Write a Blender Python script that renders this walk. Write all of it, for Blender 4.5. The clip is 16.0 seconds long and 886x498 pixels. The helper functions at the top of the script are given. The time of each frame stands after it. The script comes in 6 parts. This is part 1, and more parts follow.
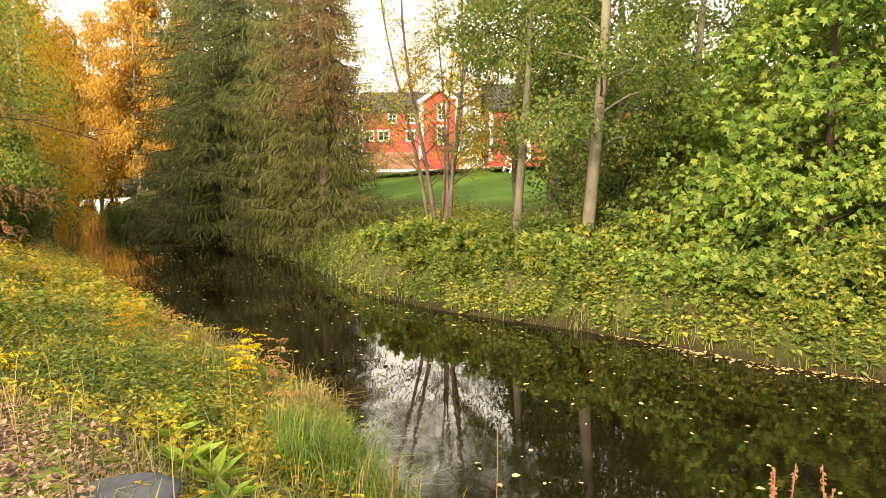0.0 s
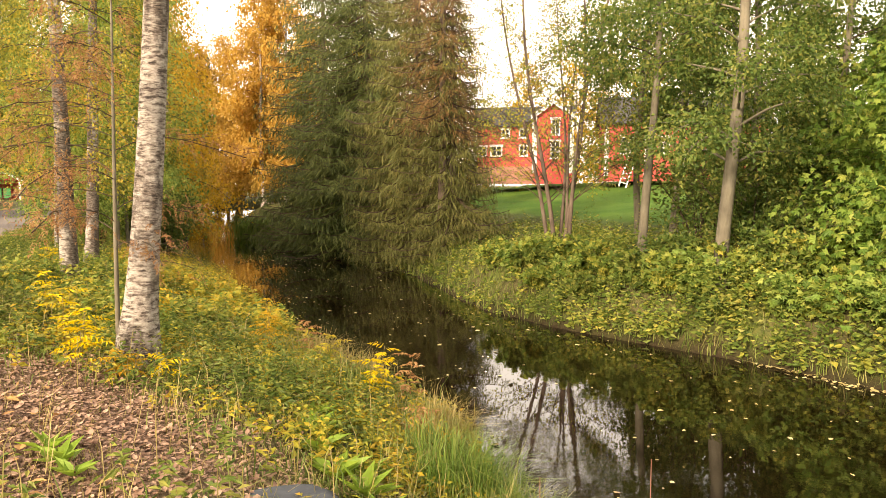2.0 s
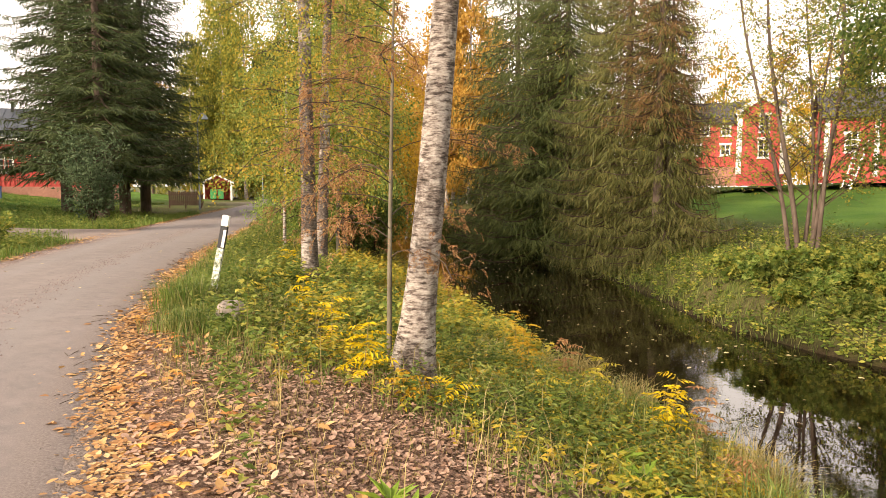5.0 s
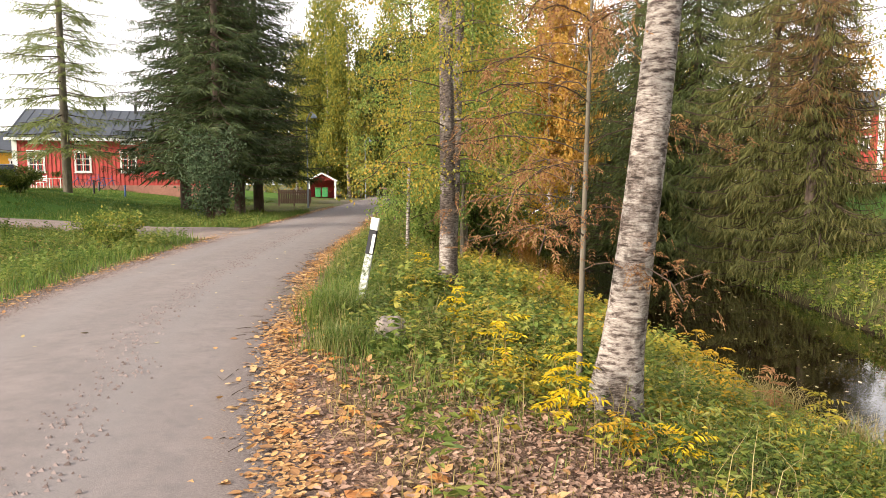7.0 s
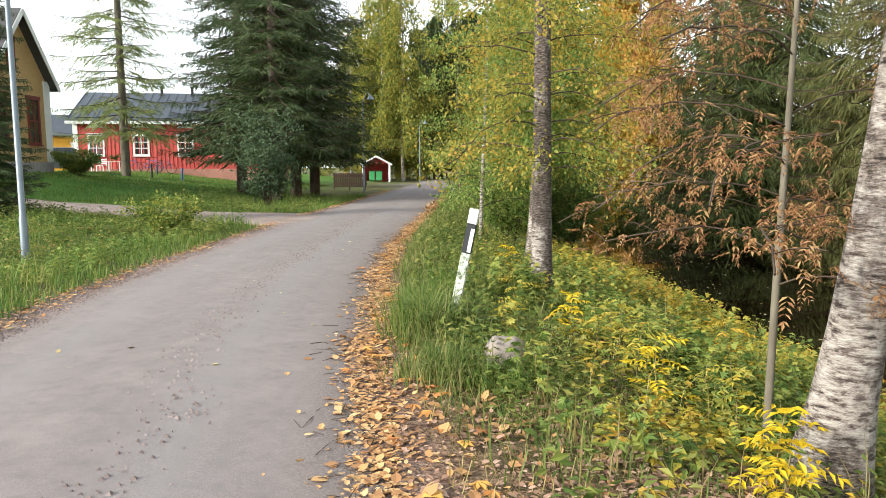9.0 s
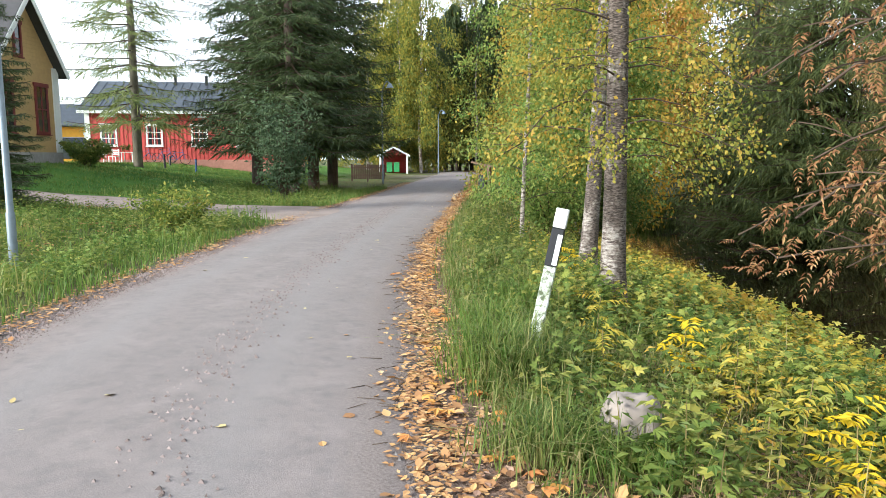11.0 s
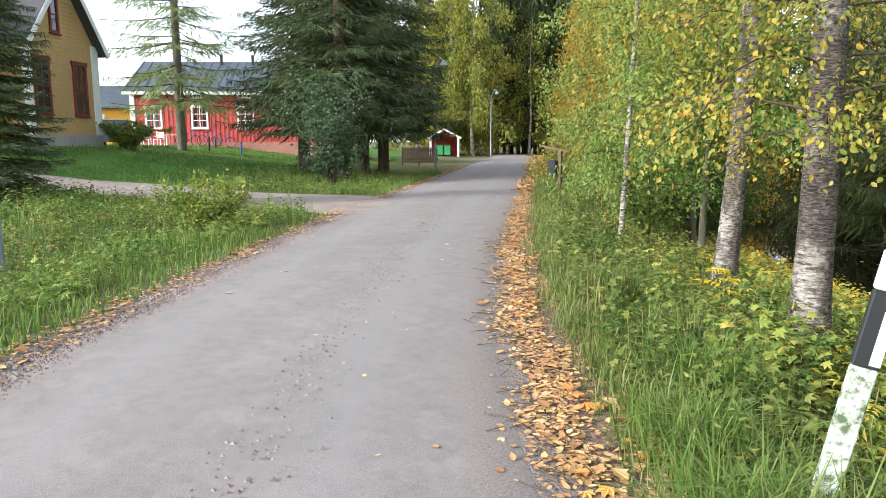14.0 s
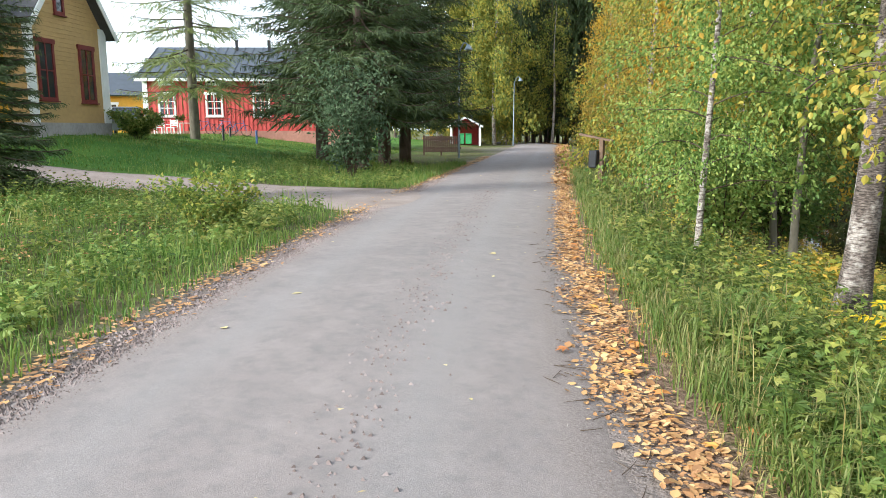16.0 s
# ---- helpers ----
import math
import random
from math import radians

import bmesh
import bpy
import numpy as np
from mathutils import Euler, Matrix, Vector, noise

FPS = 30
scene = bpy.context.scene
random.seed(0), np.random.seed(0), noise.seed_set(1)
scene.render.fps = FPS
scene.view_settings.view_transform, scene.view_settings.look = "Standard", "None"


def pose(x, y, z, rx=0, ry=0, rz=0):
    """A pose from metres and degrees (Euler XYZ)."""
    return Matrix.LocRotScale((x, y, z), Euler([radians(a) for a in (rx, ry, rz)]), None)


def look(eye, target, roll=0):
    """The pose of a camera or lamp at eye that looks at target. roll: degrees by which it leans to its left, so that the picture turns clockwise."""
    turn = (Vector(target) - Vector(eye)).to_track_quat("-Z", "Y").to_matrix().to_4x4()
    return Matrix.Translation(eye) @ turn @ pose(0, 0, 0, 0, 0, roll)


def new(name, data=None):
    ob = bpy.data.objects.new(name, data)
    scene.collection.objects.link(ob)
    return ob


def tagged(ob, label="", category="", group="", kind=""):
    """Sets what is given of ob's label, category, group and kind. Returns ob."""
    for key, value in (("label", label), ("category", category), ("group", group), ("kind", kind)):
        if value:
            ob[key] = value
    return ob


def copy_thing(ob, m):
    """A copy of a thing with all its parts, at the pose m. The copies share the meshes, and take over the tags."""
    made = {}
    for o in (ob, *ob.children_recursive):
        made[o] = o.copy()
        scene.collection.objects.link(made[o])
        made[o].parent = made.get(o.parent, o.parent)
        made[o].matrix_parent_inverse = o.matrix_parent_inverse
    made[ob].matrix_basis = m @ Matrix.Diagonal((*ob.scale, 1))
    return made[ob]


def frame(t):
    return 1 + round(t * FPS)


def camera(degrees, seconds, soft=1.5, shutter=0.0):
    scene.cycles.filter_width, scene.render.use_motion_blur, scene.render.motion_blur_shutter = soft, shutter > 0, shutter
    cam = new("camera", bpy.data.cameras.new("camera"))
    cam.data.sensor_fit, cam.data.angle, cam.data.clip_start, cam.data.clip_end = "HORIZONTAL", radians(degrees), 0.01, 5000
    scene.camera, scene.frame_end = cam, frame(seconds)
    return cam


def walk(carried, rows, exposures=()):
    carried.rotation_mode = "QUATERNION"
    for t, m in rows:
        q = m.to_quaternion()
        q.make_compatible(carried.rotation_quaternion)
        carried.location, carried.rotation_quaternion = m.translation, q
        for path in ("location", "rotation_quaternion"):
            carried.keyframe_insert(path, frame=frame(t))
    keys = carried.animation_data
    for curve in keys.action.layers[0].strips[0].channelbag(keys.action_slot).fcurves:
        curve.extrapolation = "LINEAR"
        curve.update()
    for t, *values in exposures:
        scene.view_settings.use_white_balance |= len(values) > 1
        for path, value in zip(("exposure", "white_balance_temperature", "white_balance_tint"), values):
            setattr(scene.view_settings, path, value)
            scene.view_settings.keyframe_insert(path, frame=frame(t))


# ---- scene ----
cam = camera(64.6, 16.0, soft=0.75)
METRES, EYE, TILT, LEAN, TURN = 11.4, 1.55, -6.4, 0.0, 0.0
ROWS = [
    (0.0, 0.0, 0.0, 0.0, -0.0, 0.0, 0.0),
    (0.5, -0.0031, 0.0003, 0.0003, 1.6, 0.34, -0.2),
    (1.0, -0.0068, 0.0005, 0.0008, 3.42, 0.64, -0.41),
    (1.5, -0.0148, 0.0017, 0.0022, 5.97, 0.93, -0.7),
    (2.0, -0.03, 0.0047, 0.0038, 8.69, 1.07, -1.08),
    (2.5, -0.0486, 0.0094, 0.0056, 11.6, 1.19, -1.39),
    (3.0, -0.0613, 0.0169, 0.0055, 14.15, 1.13, -1.63),
    (3.5, -0.0822, 0.0275, 0.0086, 16.55, 0.98, -1.89),
    (4.0, -0.106, 0.0383, 0.0099, 18.48, 0.91, -2.12),
    (6.5, -0.2552, 0.1014, 0.0176, 28.12, 0.37, -3.02),
    (7.0, -0.2815, 0.1185, 0.0201, 29.9, 0.19, -3.14),
    (7.5, -0.3147, 0.1388, 0.0215, 31.54, -0.06, -3.32),
    (8.0, -0.3383, 0.1587, 0.0218, 32.61, -0.36, -3.39),
    (8.5, -0.3653, 0.1837, 0.0262, 33.33, -0.91, -3.43),
    (9.0, -0.3948, 0.204, 0.03, 33.96, -1.4, -3.51),
    (11.5, -0.5361, 0.322, 0.0392, 35.5, -2.32, -3.69),
    (12.0, -0.5621, 0.3446, 0.0434, 36.15, -2.61, -3.72),
    (12.5, -0.5908, 0.3723, 0.0455, 37.03, -2.91, -3.8),
    (13.0, -0.622, 0.399, 0.0471, 37.44, -2.99, -3.83),
    (13.5, -0.6551, 0.4287, 0.0519, 38.07, -3.28, -3.89),
    (14.0, -0.6844, 0.454, 0.0572, 38.89, -3.83, -3.96),
    (14.5, -0.7199, 0.4801, 0.0613, 39.66, -4.46, -4.03),
    (15.0, -0.7499, 0.5052, 0.0635, 40.06, -4.71, -4.07),
    (15.5, -0.7827, 0.5334, 0.0643, 40.24, -4.78, -4.09),
    (16.0, -0.8113, 0.5582, 0.0674, 40.29, -4.83, -4.08),
]
walk(cam, [(t, pose(0, 0, EYE, TILT, LEAN, TURN) @ pose(METRES * x, METRES * y, METRES * z, 90 + pitch, roll, yaw)) for t, x, y, z, yaw, pitch, roll in ROWS],
     exposures=[(0.0, 1.26, 8800, 10), (3.5, 0.98, 8600, 17), (5.0, 0.87, 7900, 17), (7.0, 0.82, 6900, 14), (9.0, 0.85, 6150, 6), (12.5, 1.0, 5720, 5), (16.0, 1.06, 5720, 4)])

# ---- world, sun, exposure ----
world = bpy.data.worlds.new("sky")
scene.world = world
world.use_nodes = True
wn = world.node_tree.nodes
wl = world.node_tree.links
wn.clear()
w_out = wn.new("ShaderNodeOutputWorld")
w_bg = wn.new("ShaderNodeBackground")
w_sky = wn.new("ShaderNodeTexSky")
w_sky.sky_type = "NISHITA"
w_sky.sun_disc = False
SUN_ELEV, SUN_ROT = radians(25), radians(205)
w_sky.sun_elevation, w_sky.sun_rotation = SUN_ELEV, SUN_ROT
w_sky.air_density, w_sky.dust_density = 1.2, 0.9
w_co = wn.new("ShaderNodeTexCoord")
w_map = wn.new("ShaderNodeMapping")
w_map.inputs["Scale"].default_value = (1.6, 1.6, 4.5)
w_noise = wn.new("ShaderNodeTexNoise")
w_noise.inputs["Scale"].default_value = 2.2
w_noise.inputs["Detail"].default_value = 7
w_noise.inputs["Roughness"].default_value = 0.58
w_ramp = wn.new("ShaderNodeValToRGB")
w_ramp.color_ramp.elements[0].position, w_ramp.color_ramp.elements[1].position = 0.44, 0.60
w_ramp.color_ramp.elements[0].color = (0.12, 0.12, 0.12, 1)
w_mix = wn.new("ShaderNodeMix")
w_mix.data_type = "RGBA"
w_mix.inputs[7].default_value = (10.5, 10.6, 10.8, 1)
wl.new(w_co.outputs["Generated"], w_map.inputs["Vector"])
wl.new(w_map.outputs["Vector"], w_noise.inputs["Vector"])
w_sep = wn.new("ShaderNodeSeparateXYZ")
w_haze = wn.new("ShaderNodeMapRange")
w_haze.inputs["From Min"].default_value, w_haze.inputs["From Max"].default_value = 0.30, 0.52
w_haze.inputs["To Min"].default_value, w_haze.inputs["To Max"].default_value = 0.18, 0.0
w_sum = wn.new("ShaderNodeMath")
w_sum.operation = "ADD"
wl.new(w_co.outputs["Generated"], w_sep.inputs["Vector"])
wl.new(w_sep.outputs["Z"], w_haze.inputs["Value"])
wl.new(w_haze.outputs["Result"], w_sum.inputs[0])
wl.new(w_noise.outputs["Fac"], w_sum.inputs[1])
wl.new(w_sum.outputs[0], w_ramp.inputs["Fac"])
wl.new(w_ramp.outputs["Color"], w_mix.inputs[0])
wl.new(w_sky.outputs["Color"], w_mix.inputs[6])
wl.new(w_mix.outputs[2], w_bg.inputs["Color"])
wl.new(w_bg.outputs["Background"], w_out.inputs["Surface"])
w_bg.inputs["Strength"].default_value = 0.115
sun_data = bpy.data.lights.new("sun", "SUN")
sun_data.energy, sun_data.angle, sun_data.color = 3.8, radians(10), (1.0, 0.93, 0.82)
sun = new("sun", sun_data)
SUN_DIR = Vector((math.sin(SUN_ROT) * math.cos(SUN_ELEV), math.cos(SUN_ROT) * math.cos(SUN_ELEV), math.sin(SUN_ELEV)))
sun.matrix_world = look(SUN_DIR * 100, (0, 0, 0))

# ---- materials ----
rng = np.random.default_rng(7)


class Nodes:
    """A material's node tree with short calls."""

    def __init__(self, name):
        self.mat = bpy.data.materials.new(name)
        self.mat.use_nodes = True
        self.tree = self.mat.node_tree
        self.bsdf = self.tree.nodes["Principled BSDF"]
        self.out = self.tree.nodes["Material Output"]

    def add(self, kind, **inputs):
        node = self.tree.nodes.new(kind)
        for key, value in inputs.items():
            node.inputs[key.replace("_", " ")].default_value = value
        return node

    def link(self, a, b):
        self.tree.links.new(a, b)

    def noise(self, scale, detail=4, rough=0.55, stretch=None, coords="Object"):
        co = self.add("ShaderNodeTexCoord")
        node = self.add("ShaderNodeTexNoise", Scale=scale, Detail=detail, Roughness=rough)
        if stretch:
            mp = self.add("ShaderNodeMapping", Scale=stretch)
            self.link(co.outputs[coords], mp.inputs["Vector"])
            self.link(mp.outputs["Vector"], node.inputs["Vector"])
        else:
            self.link(co.outputs[coords], node.inputs["Vector"])
        return node.outputs["Fac"]

    def ramp(self, fac, *stops):
        node = self.add("ShaderNodeValToRGB")
        els = node.color_ramp.elements
        while len(els) < len(stops):
            els.new(0.5)
        for el, (pos, col) in zip(els, stops):
            el.position, el.color = pos, (*col, 1)
        self.link(fac, node.inputs["Fac"])
        return node.outputs["Color"]

    def mix(self, fac, a, b, mode="MIX"):
        node = self.add("ShaderNodeMix")
        node.data_type, node.blend_type = "RGBA", mode
        for sock, value in ((node.inputs[0], fac), (node.inputs[6], a), (node.inputs[7], b)):
            if isinstance(value, bpy.types.NodeSocket):
                self.link(value, sock)
            elif isinstance(value, (int, float)):
                sock.default_value = value
            else:
                sock.default_value = (*value, 1)
        return node.outputs[2]

    def base(self, colour, rough=0.8, metal=0.0, spec=0.5):
        if isinstance(colour, bpy.types.NodeSocket):
            self.link(colour, self.bsdf.inputs["Base Color"])
        else:
            self.bsdf.inputs["Base Color"].default_value = (*colour, 1)
        self.bsdf.inputs["Roughness"].default_value = rough
        self.bsdf.inputs["Metallic"].default_value = metal
        self.bsdf.inputs["Specular IOR Level"].default_value = spec
        return self

    def bump(self, height, strength=0.4, distance=0.01):
        node = self.add("ShaderNodeBump", Strength=strength, Distance=distance)
        self.link(height, node.inputs["Height"])
        self.link(node.outputs["Normal"], self.bsdf.inputs["Normal"])
        return self


def leaf_material(name, *colours, glow=0.45, rough=0.55):
    """Leaves that differ from one to the next, lit through from behind."""
    n = Nodes(name)
    geo = n.add("ShaderNodeNewGeometry")
    stops = [(i / max(1, len(colours) - 1), c) for i, c in enumerate(colours)]
    big = n.noise(0.9, 2, coords="Object")
    m = n.add("ShaderNodeMath")
    m.operation = "MULTIPLY_ADD"
    n.link(big, m.inputs[0])
    m.inputs[1].default_value = 0.9
    m2 = n.add("ShaderNodeMath")
    m2.operation = "MULTIPLY_ADD"
    n.link(geo.outputs["Random Per Island"], m2.inputs[0])
    m2.inputs[1].default_value, m2.inputs[2].default_value = 0.75, -0.32
    n.link(m2.outputs[0], m.inputs[2])
    col = n.ramp(m.outputs[0], *stops)
    n.base(col, rough, spec=0.3)
    tr = n.add("ShaderNodeBsdfTranslucent")
    n.link(col, tr.inputs["Color"])
    mx = n.add("ShaderNodeMixShader", Fac=glow)
    n.link(n.bsdf.outputs[0], mx.inputs[1])
    n.link(tr.outputs[0], mx.inputs[2])
    n.link(mx.outputs[0], n.out.inputs["Surface"])
    return n.mat


def plain(name, colour, rough=0.6, metal=0.0, grain=12.0, vary=0.25, bump=0.15):
    """A painted or cast surface with slight mottling."""
    n = Nodes(name)
    f = n.noise(grain, 5)
    g = n.noise(grain / 9, 3)
    dark = tuple(c * (1 - vary) for c in colour)
    lite = tuple(min(1, c * (1 + vary)) for c in colour)
    col = n.mix(0.5, n.ramp(f, (0.3, dark), (0.7, lite)), n.ramp(g, (0.3, dark), (0.7, lite)))
    return n.base(col, rough, metal).bump(f, bump, 0.004).mat


def bark(name, colours, scale=9, stretch=(1, 1, 0.25), depth=0.02):
    n = Nodes(name)
    f = n.noise(scale, 6, 0.65, stretch)
    g = n.noise(1.6, 3)
    col = n.mix(0.4, n.ramp(f, *[(0.25 + 0.5 * i / (len(colours) - 1), c) for i, c in enumerate(colours)]),
                n.ramp(g, (0.35, colours[0]), (0.65, colours[-1])))
    return n.base(col, 0.9, spec=0.2).bump(f, 0.8, depth).mat


def birch_bark(name, dark=0.0):
    """White plates, dark lens marks and brown rough patches; dark: how far the rough patches spread."""
    n = Nodes(name)
    f = n.noise(8.0, 8, 0.74, (0.9, 0.9, 3.2))
    fine = n.noise(30, 5, 0.7, (0.6, 0.6, 2.6))
    g = n.noise(2.6, 6, 0.65, (1, 1, 0.55))
    col = n.ramp(f, (0.355, (0.03, 0.025, 0.022)), (0.435, (0.17, 0.13, 0.11)), (0.49, (0.45, 0.385, 0.335)), (0.64, (0.70, 0.64, 0.57)))
    col = n.mix(n.ramp(fine, (0.32, (0.75, 0.75, 0.75)), (0.5, (0, 0, 0))), col, (0.13, 0.10, 0.085))
    rough = n.ramp(fine, (0.38, (0.035, 0.028, 0.023)), (0.5, (0.13, 0.10, 0.082)), (0.6, (0.25, 0.2, 0.17)), (0.72, (0.42, 0.36, 0.31)))
    col = n.mix(n.ramp(g, (0.50 - dark, (0, 0, 0)), (0.60 - dark, (1, 1, 1))), col, rough)
    lift = n.add("ShaderNodeMath")
    lift.operation = "ADD"
    n.link(f, lift.inputs[0])
    n.link(fine, lift.inputs[1])
    return n.base(col, 0.8, spec=0.25).bump(lift.outputs[0], 1.0, 0.03).mat


M_BIRCH = birch_bark("birch bark")
M_BIRCH_DARK = birch_bark("grey old birch bark", 0.11)
M_SPRUCE_BARK = bark("spruce bark", [(0.05, 0.035, 0.028), (0.13, 0.095, 0.075), (0.2, 0.15, 0.12)])
M_GREY_BARK = bark("grey bark", [(0.07, 0.06, 0.045), (0.17, 0.145, 0.105), (0.27, 0.24, 0.18)])
M_TWIG = bark("twig bark", [(0.05, 0.035, 0.025), (0.12, 0.085, 0.06)])
M_NEEDLE = leaf_material("spruce needles", (0.038, 0.056, 0.016), (0.085, 0.11, 0.03), (0.165, 0.18, 0.052), glow=0.22)
# Darker copy of the spruce needles, with shade put into the colours.
M_NEEDLE_SHADED = leaf_material("shaded spruce needles", (0.028, 0.046, 0.014), (0.058, 0.085, 0.026), (0.105, 0.13, 0.042), glow=0.18)
M_NEEDLE_OLIVE = leaf_material("olive spruce needles", (0.07, 0.08, 0.022), (0.15, 0.155, 0.045), (0.25, 0.22, 0.075), glow=0.28)
M_NEEDLE_DRY = leaf_material("drying brown needles", (0.10, 0.06, 0.02), (0.22, 0.12, 0.045), (0.30, 0.19, 0.08), glow=0.25)
M_LARCH = leaf_material("larch needles", (0.10, 0.14, 0.04), (0.2, 0.24, 0.07), (0.32, 0.33, 0.11), glow=0.3)
M_MAPLE = leaf_material("green tree leaves", (0.05, 0.105, 0.02), (0.14, 0.245, 0.044), (0.26, 0.36, 0.072), (0.44, 0.45, 0.11))
M_GREEN = leaf_material("dull green leaves", (0.045, 0.085, 0.02), (0.10, 0.165, 0.035), (0.18, 0.23, 0.055), (0.33, 0.31, 0.08))
M_GREEN_LIGHT = leaf_material("light green leaves", (0.08, 0.14, 0.03), (0.18, 0.28, 0.06), (0.33, 0.41, 0.10), (0.50, 0.48, 0.12))
M_GREYGREEN = leaf_material("grey-green leaves", (0.045, 0.075, 0.036), (0.10, 0.15, 0.075), (0.22, 0.29, 0.155))
M_RUST = leaf_material("russet leaves", (0.18, 0.15, 0.035), (0.34, 0.26, 0.055), (0.48, 0.35, 0.075), (0.54, 0.42, 0.10))
M_YELLOWGREEN = leaf_material("turning birch leaves", (0.09, 0.13, 0.025), (0.19, 0.23, 0.045), (0.35, 0.33, 0.055), (0.56, 0.42, 0.06))
M_YELLOW = leaf_material("yellow autumn leaves", (0.26, 0.17, 0.02), (0.48, 0.30, 0.025), (0.62, 0.40, 0.04), (0.58, 0.28, 0.03))
M_GOLD = leaf_material("golden birch leaves", (0.38, 0.22, 0.05), (0.56, 0.34, 0.07), (0.66, 0.42, 0.10))
M_TURNING = leaf_material("small turning leaves", (0.09, 0.13, 0.025), (0.22, 0.25, 0.045), (0.44, 0.36, 0.055), (0.60, 0.34, 0.06))
M_ORANGE = leaf_material("orange rowan leaves", (0.15, 0.07, 0.035), (0.33, 0.155, 0.07), (0.46, 0.25, 0.11), (0.54, 0.38, 0.17))
M_HERB = leaf_material("bank herb leaves", (0.07, 0.12, 0.025), (0.17, 0.245, 0.05), (0.34, 0.37, 0.075), (0.58, 0.47, 0.10))
M_HERB_GREEN = leaf_material("green herb leaves", (0.055, 0.095, 0.02), (0.125, 0.18, 0.036), (0.22, 0.26, 0.055), (0.42, 0.38, 0.10))
M_HERB_YELLOW = leaf_material("yellowing herb leaves", (0.16, 0.20, 0.03), (0.37, 0.35, 0.055), (0.58, 0.46, 0.065), (0.60, 0.34, 0.06))
M_BRIGHT_YELLOW = leaf_material("bright yellow leaves", (0.60, 0.46, 0.02), (0.75, 0.55, 0.025), (0.8, 0.55, 0.03))
M_GRASS = leaf_material("verge grass", (0.055, 0.10, 0.018), (0.125, 0.185, 0.036), (0.22, 0.245, 0.065), (0.40, 0.33, 0.15), glow=0.35)
M_GRASS_DRY = leaf_material("dry grass", (0.2, 0.17, 0.05), (0.36, 0.28, 0.1), (0.48, 0.38, 0.18), glow=0.3)
M_GRASS_FRESH = leaf_material("fresh green grass", (0.06, 0.12, 0.018), (0.12, 0.21, 0.035), (0.2, 0.27, 0.055), (0.34, 0.31, 0.10), glow=0.35)
M_LITTER = leaf_material("fallen leaves", (0.20, 0.10, 0.05), (0.42, 0.215, 0.09), (0.58, 0.33, 0.13), (0.68, 0.48, 0.25), glow=0.1, rough=0.7)
M_LITTER_ORANGE = leaf_material("orange fallen leaves", (0.34, 0.13, 0.05), (0.55, 0.24, 0.06), (0.62, 0.36, 0.08), glow=0.1, rough=0.7)
M_LITTER_BROWN = leaf_material("brown leaf litter", (0.13, 0.07, 0.045), (0.30, 0.175, 0.115), (0.45, 0.28, 0.195), (0.56, 0.38, 0.27), glow=0.05, rough=0.8)
M_FLOAT = leaf_material("floating leaves", (0.34, 0.24, 0.09), (0.5, 0.4, 0.18), (0.62, 0.52, 0.3), glow=0.05, rough=0.5)
M_STEM = plain("herb stems", (0.22, 0.17, 0.06), 0.8)
M_STEM_RED = plain("dry seed stems", (0.26, 0.12, 0.07), 0.85)


# ---- mesh helpers ----
def np_mesh(name, verts, faces, material=None, smooth=False):
    """A mesh from arrays: verts (n, 3), faces a list of (m, k) index arrays."""
    me = bpy.data.meshes.new(name)
    verts = np.asarray(verts, np.float32)
    faces = [np.asarray(f, np.int32) for f in faces if len(f)]
    loops = np.concatenate([f.ravel() for f in faces])
    sizes = np.concatenate([np.full(len(f), f.shape[1], np.int32) for f in faces])
    starts = np.concatenate([[0], np.cumsum(sizes)[:-1]]).astype(np.int32)
    me.vertices.add(len(verts))
    me.vertices.foreach_set("co", verts.ravel())
    me.loops.add(len(loops))
    me.loops.foreach_set("vertex_index", loops)
    me.polygons.add(len(sizes))
    me.polygons.foreach_set("loop_start", starts)
    me.polygons.foreach_set("loop_total", sizes)
    me.polygons.foreach_set("use_smooth", np.full(len(sizes), smooth, bool))
    me.update(calc_edges=True)
    if material:
        me.materials.append(material)
    return me


def part(name, shape, material, parent=None, label=""):
    """Links a bmesh or a mesh as one object under a thing or a part."""
    if isinstance(shape, bmesh.types.BMesh):
        me = bpy.data.meshes.new(name)
        shape.to_mesh(me)
        shape.free()
    else:
        me = shape
    if material and not me.materials:
        me.materials.append(material)
    ob = new(name, me)
    if parent:
        ob.parent = parent
    if label:
        ob["label"] = label
    return ob


def thing(name, at, label, category, group="", turn=0.0):
    ob = new(name)
    ob.empty_display_size = 0.2
    ob.matrix_basis = pose(*at, 0, 0, turn)
    return tagged(ob, label, category, group)


def box(bm, x0, x1, y0, y1, z0, z1, bevel=0.0, m=None):
    res = bmesh.ops.create_cube(bm, size=1.0)
    vs = res["verts"]
    for v in vs:
        v.co = Vector(((x0 + x1) / 2 + v.co.x * (x1 - x0), (y0 + y1) / 2 + v.co.y * (y1 - y0), (z0 + z1) / 2 + v.co.z * (z1 - z0)))
    if bevel:
        es = list({e for v in vs for e in v.link_edges})
        out = bmesh.ops.bevel(bm, geom=es, offset=bevel, segments=1, affect="EDGES")
        vs = list({v for f in out["faces"] for v in f.verts} | {v for v in vs if v.is_valid})
    if m is not None:
        bmesh.ops.transform(bm, matrix=m, verts=[v for v in vs if v.is_valid])
    return vs


def boxes(*specs, bevel=0.0):
    bm = bmesh.new()
    for s in specs:
        box(bm, *s, bevel=bevel)
    return bm


